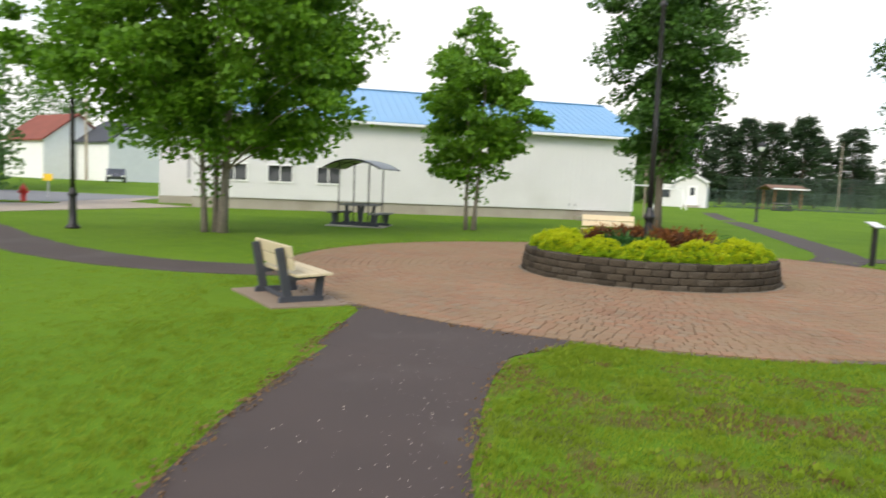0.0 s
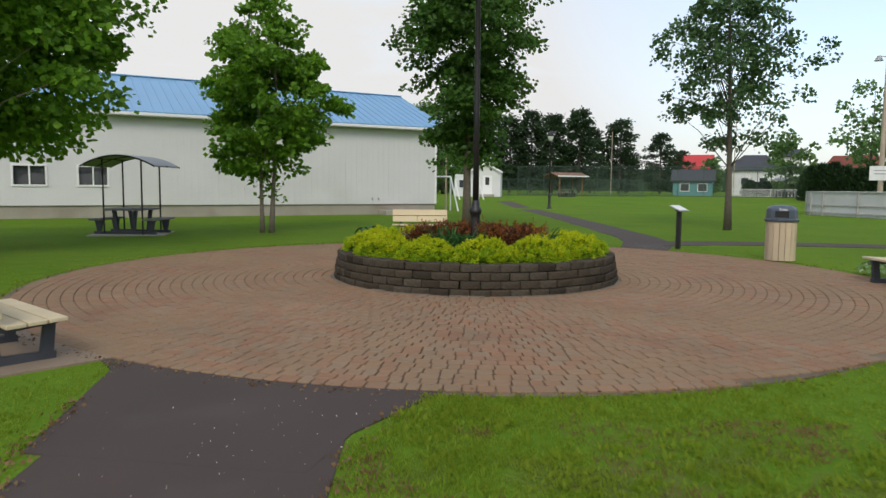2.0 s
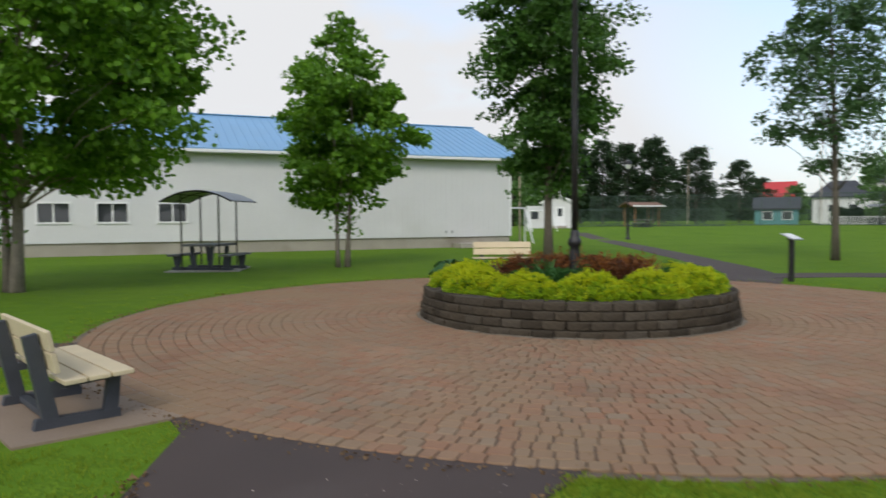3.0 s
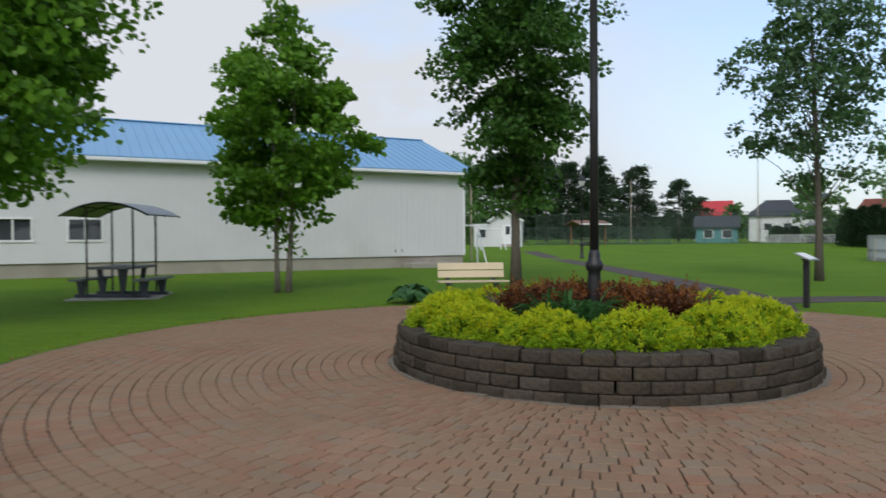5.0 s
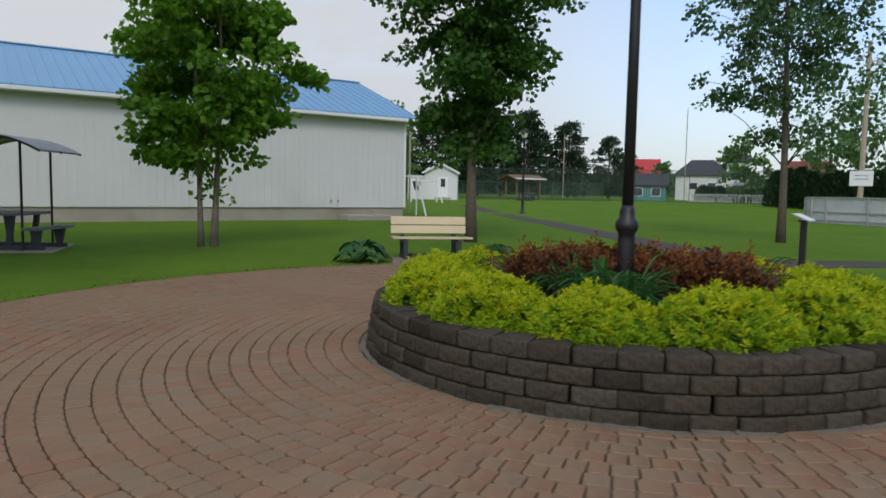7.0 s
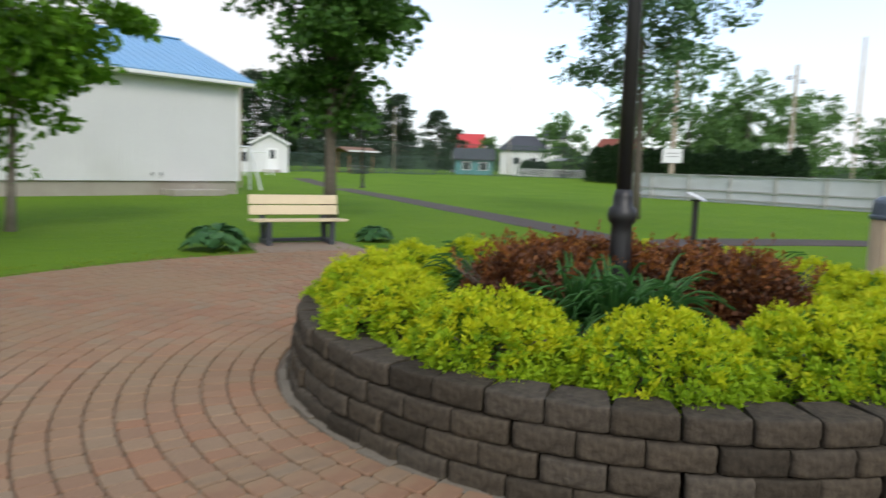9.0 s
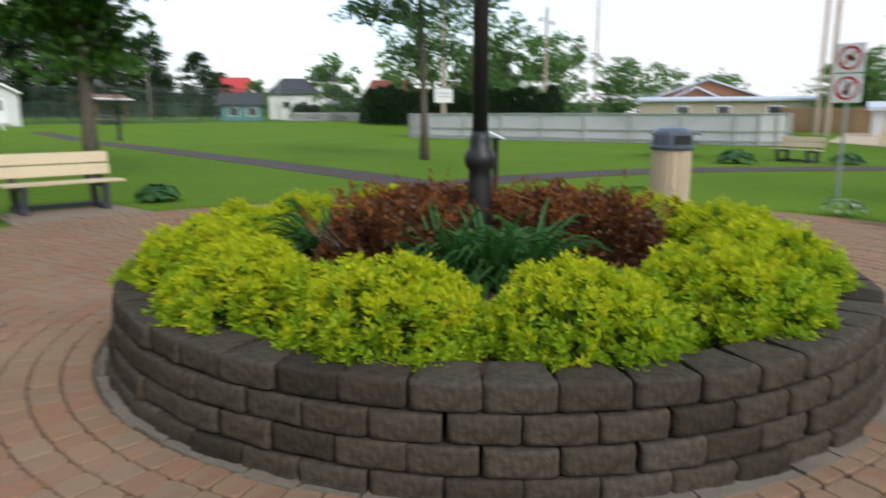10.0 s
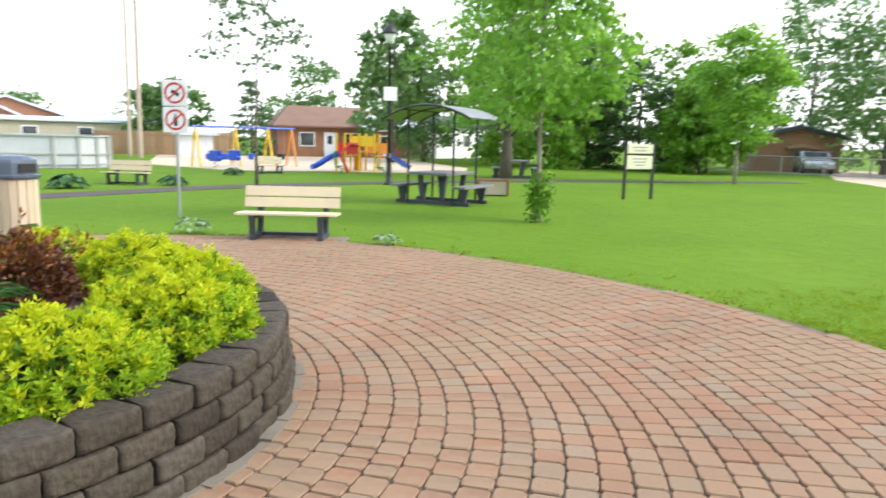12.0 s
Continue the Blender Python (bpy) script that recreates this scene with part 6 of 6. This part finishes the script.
cedar_hedge([(50.0, 60.8), (56.0, 50.0), (57.5, 43.5)], 3.4, "tall dark clipped cedar hedge beyond the rink", 71)
cedar_hedge([(62.0, 86.0), (70.0, 80.0)], 1.8, "low dark hedge in front of a white house", 72)
chain_fence("garden_fence", [(57.0, 82.0), (66.0, 75.0), (60.0, 66.0)], 1.0, "low white garden fence", WHITE, 2.5, 0.2, 0.02)
patch("park_backing", [(-400, 190), (400, 190), (400, 192), (-400, 192)], 7.0, NEEDLES, "distant dark tree line", "backdrop", 7.0)


# ---- grass blades, litter ----
def blades(name, count, region, inside, tall, seed, material=BLADES, label="short mown grass blades in tufts", width=0.28):
    """Single bent blades in tufts over a region of the lawn."""
    rng = np.random.default_rng(seed)
    x0, x1, y0, y1 = region
    tufts = np.stack([x0 + (x1 - x0) * rng.random(count // 6), y0 + (y1 - y0) * rng.random(count // 6)], 1)
    tufts = np.array([t for t in tufts if inside(t[0], t[1])])
    p = np.repeat(tufts, 6, axis=0) + rng.normal(size=(6 * len(tufts), 2)) * 0.03
    big = np.repeat(0.55 + 0.9 * np.array([0.5 + 0.5 * noise.noise((t[0] * 0.9, t[1] * 0.9, seed)) for t in tufts]), 6)
    places = np.concatenate([p, np.full((len(p), 1), 0.0)], 1)
    ways = np.concatenate([rng.normal(size=(len(p), 2)) * 0.55, np.full((len(p), 1), 1.0)], 1)
    ob = leaves(name, places, ways, tall * big * (0.6 + 0.8 * rng.random(len(p))), material, None, width, seed)
    return tagged(ob, label, "grass", kind="stuff")


def path_edges(y):
    """The west and east edges of the entrance path at y."""
    mid = np.interp(y, (-6, -1, 2, 4.4, 5.8, 7.6), (-0.6, -0.35, -0.25, -0.27, -0.15, 0.2))
    half = np.interp(y, (-6, 5.2, 6.3, 7.0, 7.6), (0.75, 0.78, 0.85, 1.2, 1.6))
    west = mid - min(half, 0.85)
    return (min(west, -1.0 + 0.04 * (y - 6.6)) if y > 6.2 else west), mid + half


def on_lawn(x, y):
    if math.hypot(x - PX, y - PY) < plaza_r(math.atan2(y - PY, x - PX)) + 0.02:
        return False
    w, e = path_edges(y)
    if w - 0.02 < x < e + 0.02 and y < 9:
        return False
    if math.hypot(x + 2.05, y - 9.1) < 1.0 or math.hypot(x - 9.75, y - 11.2) < 0.9:
        return False
    wy = np.interp(x, (-10.3, -7.6, -5.6, -3.6), (15.1, 12.9, 11.9, 11.6))
    return not (x < -2.4 and abs(y - wy) < 0.85)


rng_edge = random.Random(77)


def near_lawn(x, y):
    """Blades thin out away from the entrance path."""
    w, e = path_edges(y)
    away = max(w - x, x - e, 0.0)
    bare = math.hypot(x - 2.3, y - 4.0) < 2.5 and noise.noise((x * 1.9, y * 1.9, 2.0)) < 0.05
    return on_lawn(x, y) and rng_edge.random() < math.exp(-max(0.0, away - 1.5) / 1.4) * (0.3 if bare else 1.0)


blades("grass_east", 120000, (0.3, 5.6, 1.2, 8.2), near_lawn, 0.036, 21)
blades("grass_west", 90000, (-7.5, -0.6, 1.2, 11.5), near_lawn, 0.03, 22)
blades("grass_edge", 60000, (-4.5, 12.0, 5.0, 22.0), lambda x, y: on_lawn(x, y) and math.hypot(x - PX, y - PY) < plaza_r(math.atan2(y - PY, x - PX)) + rng_edge.expovariate(3.0), 0.04, 23)
blades("weed_foliage", 7000, (0.5, 5.0, 2.5, 7.6), lambda x, y: on_lawn(x, y) and noise.noise((x * 1.3, y * 1.3, 4.0)) > 0.12, 0.045, 24, BLADES, "broad pale weed leaves in the lawn", 0.7)


def litter(name, count, spots, size, material, label, seed):
    rng = random.Random(seed)
    pl, wy = [], []
    for i in range(count):
        x, y, z = spots(rng)
        pl.append((x, y, z))
        wy.append((rng.gauss(0, 1), rng.gauss(0, 1), 0.12))
    ob = leaves(name, np.array(pl), np.array(wy), np.array([size * rng.uniform(0.6, 1.3) for _ in pl]), material, None, 1.0, seed)
    return tagged(ob, label, "litter", kind="stuff")


def petal_spot(rng):
    y = rng.uniform(1.4, 7.4)
    w, e = path_edges(y)
    x = rng.triangular(w, e, e - 0.25)
    return x, y, 0.017


def edge_spot(rng):
    y = rng.uniform(1.4, 7.6)
    w, e = path_edges(y)
    return (w if rng.random() < 0.7 else e) + rng.gauss(0, 0.05), y, 0.02


def rim_spot(rng):
    a = rng.uniform(0, 6.28)
    r = plaza_r(a) + rng.gauss(0.02, 0.06)
    return PX + r * math.cos(a), PY + r * math.sin(a), 0.02


blades("dry_thatch", 60000, (0.5, 5.4, 1.5, 7.4), lambda x, y: on_lawn(x, y) and math.hypot(x - 2.3, y - 4.0) < 2.6 and noise.noise((x * 1.9, y * 1.9, 2.0)) < -0.05, 0.028, 25, DRY, "dry brown thatch in worn lawn patches")
litter("fallen_petals", 300, petal_spot, 0.0095, PETAL, "pale fallen petals scattered on the path", 31)
litter("dry_leaf_litter", 900, edge_spot, 0.03, DRY, "dry brown leaf litter along the path edge", 32)
litter("rim_litter", 1500, rim_spot, 0.03, DRY, "dry brown litter along the paving rim", 33)


# ---- pavers, laid in rings round the planter ----
def pavers():
    rng = random.Random(17)
    top = thing("plaza_paving", pose(PX, PY, 0), "ringed reddish and grey concrete pavers", "paving", "", "structure")
    # one chamfered paver of unit size
    me = bpy.data.meshes.new("paver")
    bv, bf = [], []
    worn = [(0.5, -0.36), (0.5, 0.36), (0.40, 0.5), (-0.40, 0.5), (-0.5, 0.36), (-0.5, -0.36), (-0.40, -0.5), (0.40, -0.5)]
    for q, z in ((1.0, 0.0), (1.0, 0.032), (0.93, 0.039)):
        bv += [(x * q, y * q, z) for x, y in worn]
    for k in (0, 8):
        bf += [(k + i, k + (i + 1) % 8, k + 8 + (i + 1) % 8, k + 8 + i) for i in range(8)]
    bf.append(tuple(range(16, 24)))
    me.from_pydata(bv, [], bf)
    me.materials.append(PAVER)
    unit = np.array(bv)
    verts, faces = [], []
    r = 2.42
    single = 0
    while r < 6.9:
        depth = 0.152
        n = int(2 * math.pi * (r + depth / 2) / 0.142)
        a = rng.uniform(0, 1)
        widths = [rng.choice((0.8, 1.0, 1.0, 1.22)) for _ in range(n)]
        total = sum(widths)
        for w in widths:
            step = 2 * math.pi * w / total
            mid = a + step / 2
            a += step
            rc = r + depth / 2
            tang = step * rc - 0.01
            dz = rng.uniform(-0.004, 0.003)
            tilt = rng.uniform(-0.02, 0.02)
            deg = math.degrees(mid) % 360
            if rc + depth / 2 > plaza_r(mid):
                continue
            if r < 3.7 and 188 < deg < 262 and single < 300:
                ob = new("paver", me)
                ob.parent = top
                ob.matrix_basis = Matrix.Translation((rc * math.cos(mid), rc * math.sin(mid), -0.016 + dz)) @ Matrix.Rotation(mid + tilt, 4, "Z") @ Matrix.Diagonal((depth - 0.007, tang, 1, 1))
                single += 1
            else:
                c, s = math.cos(mid + tilt), math.sin(mid + tilt)
                ux, uy = unit[:, 0] * (depth - 0.007), unit[:, 1] * tang
                k = len(verts)
                verts += list(zip(rc * math.cos(mid) + c * ux - s * uy, rc * math.sin(mid) + s * ux + c * uy, unit[:, 2] - 0.016 + dz))
                faces += [tuple(k + i for i in f) for f in bf]
        r += depth
    rest = from_lists("paver_field", verts, faces, PAVER, top)
    tagged(rest, kind="stuff")


pavers()
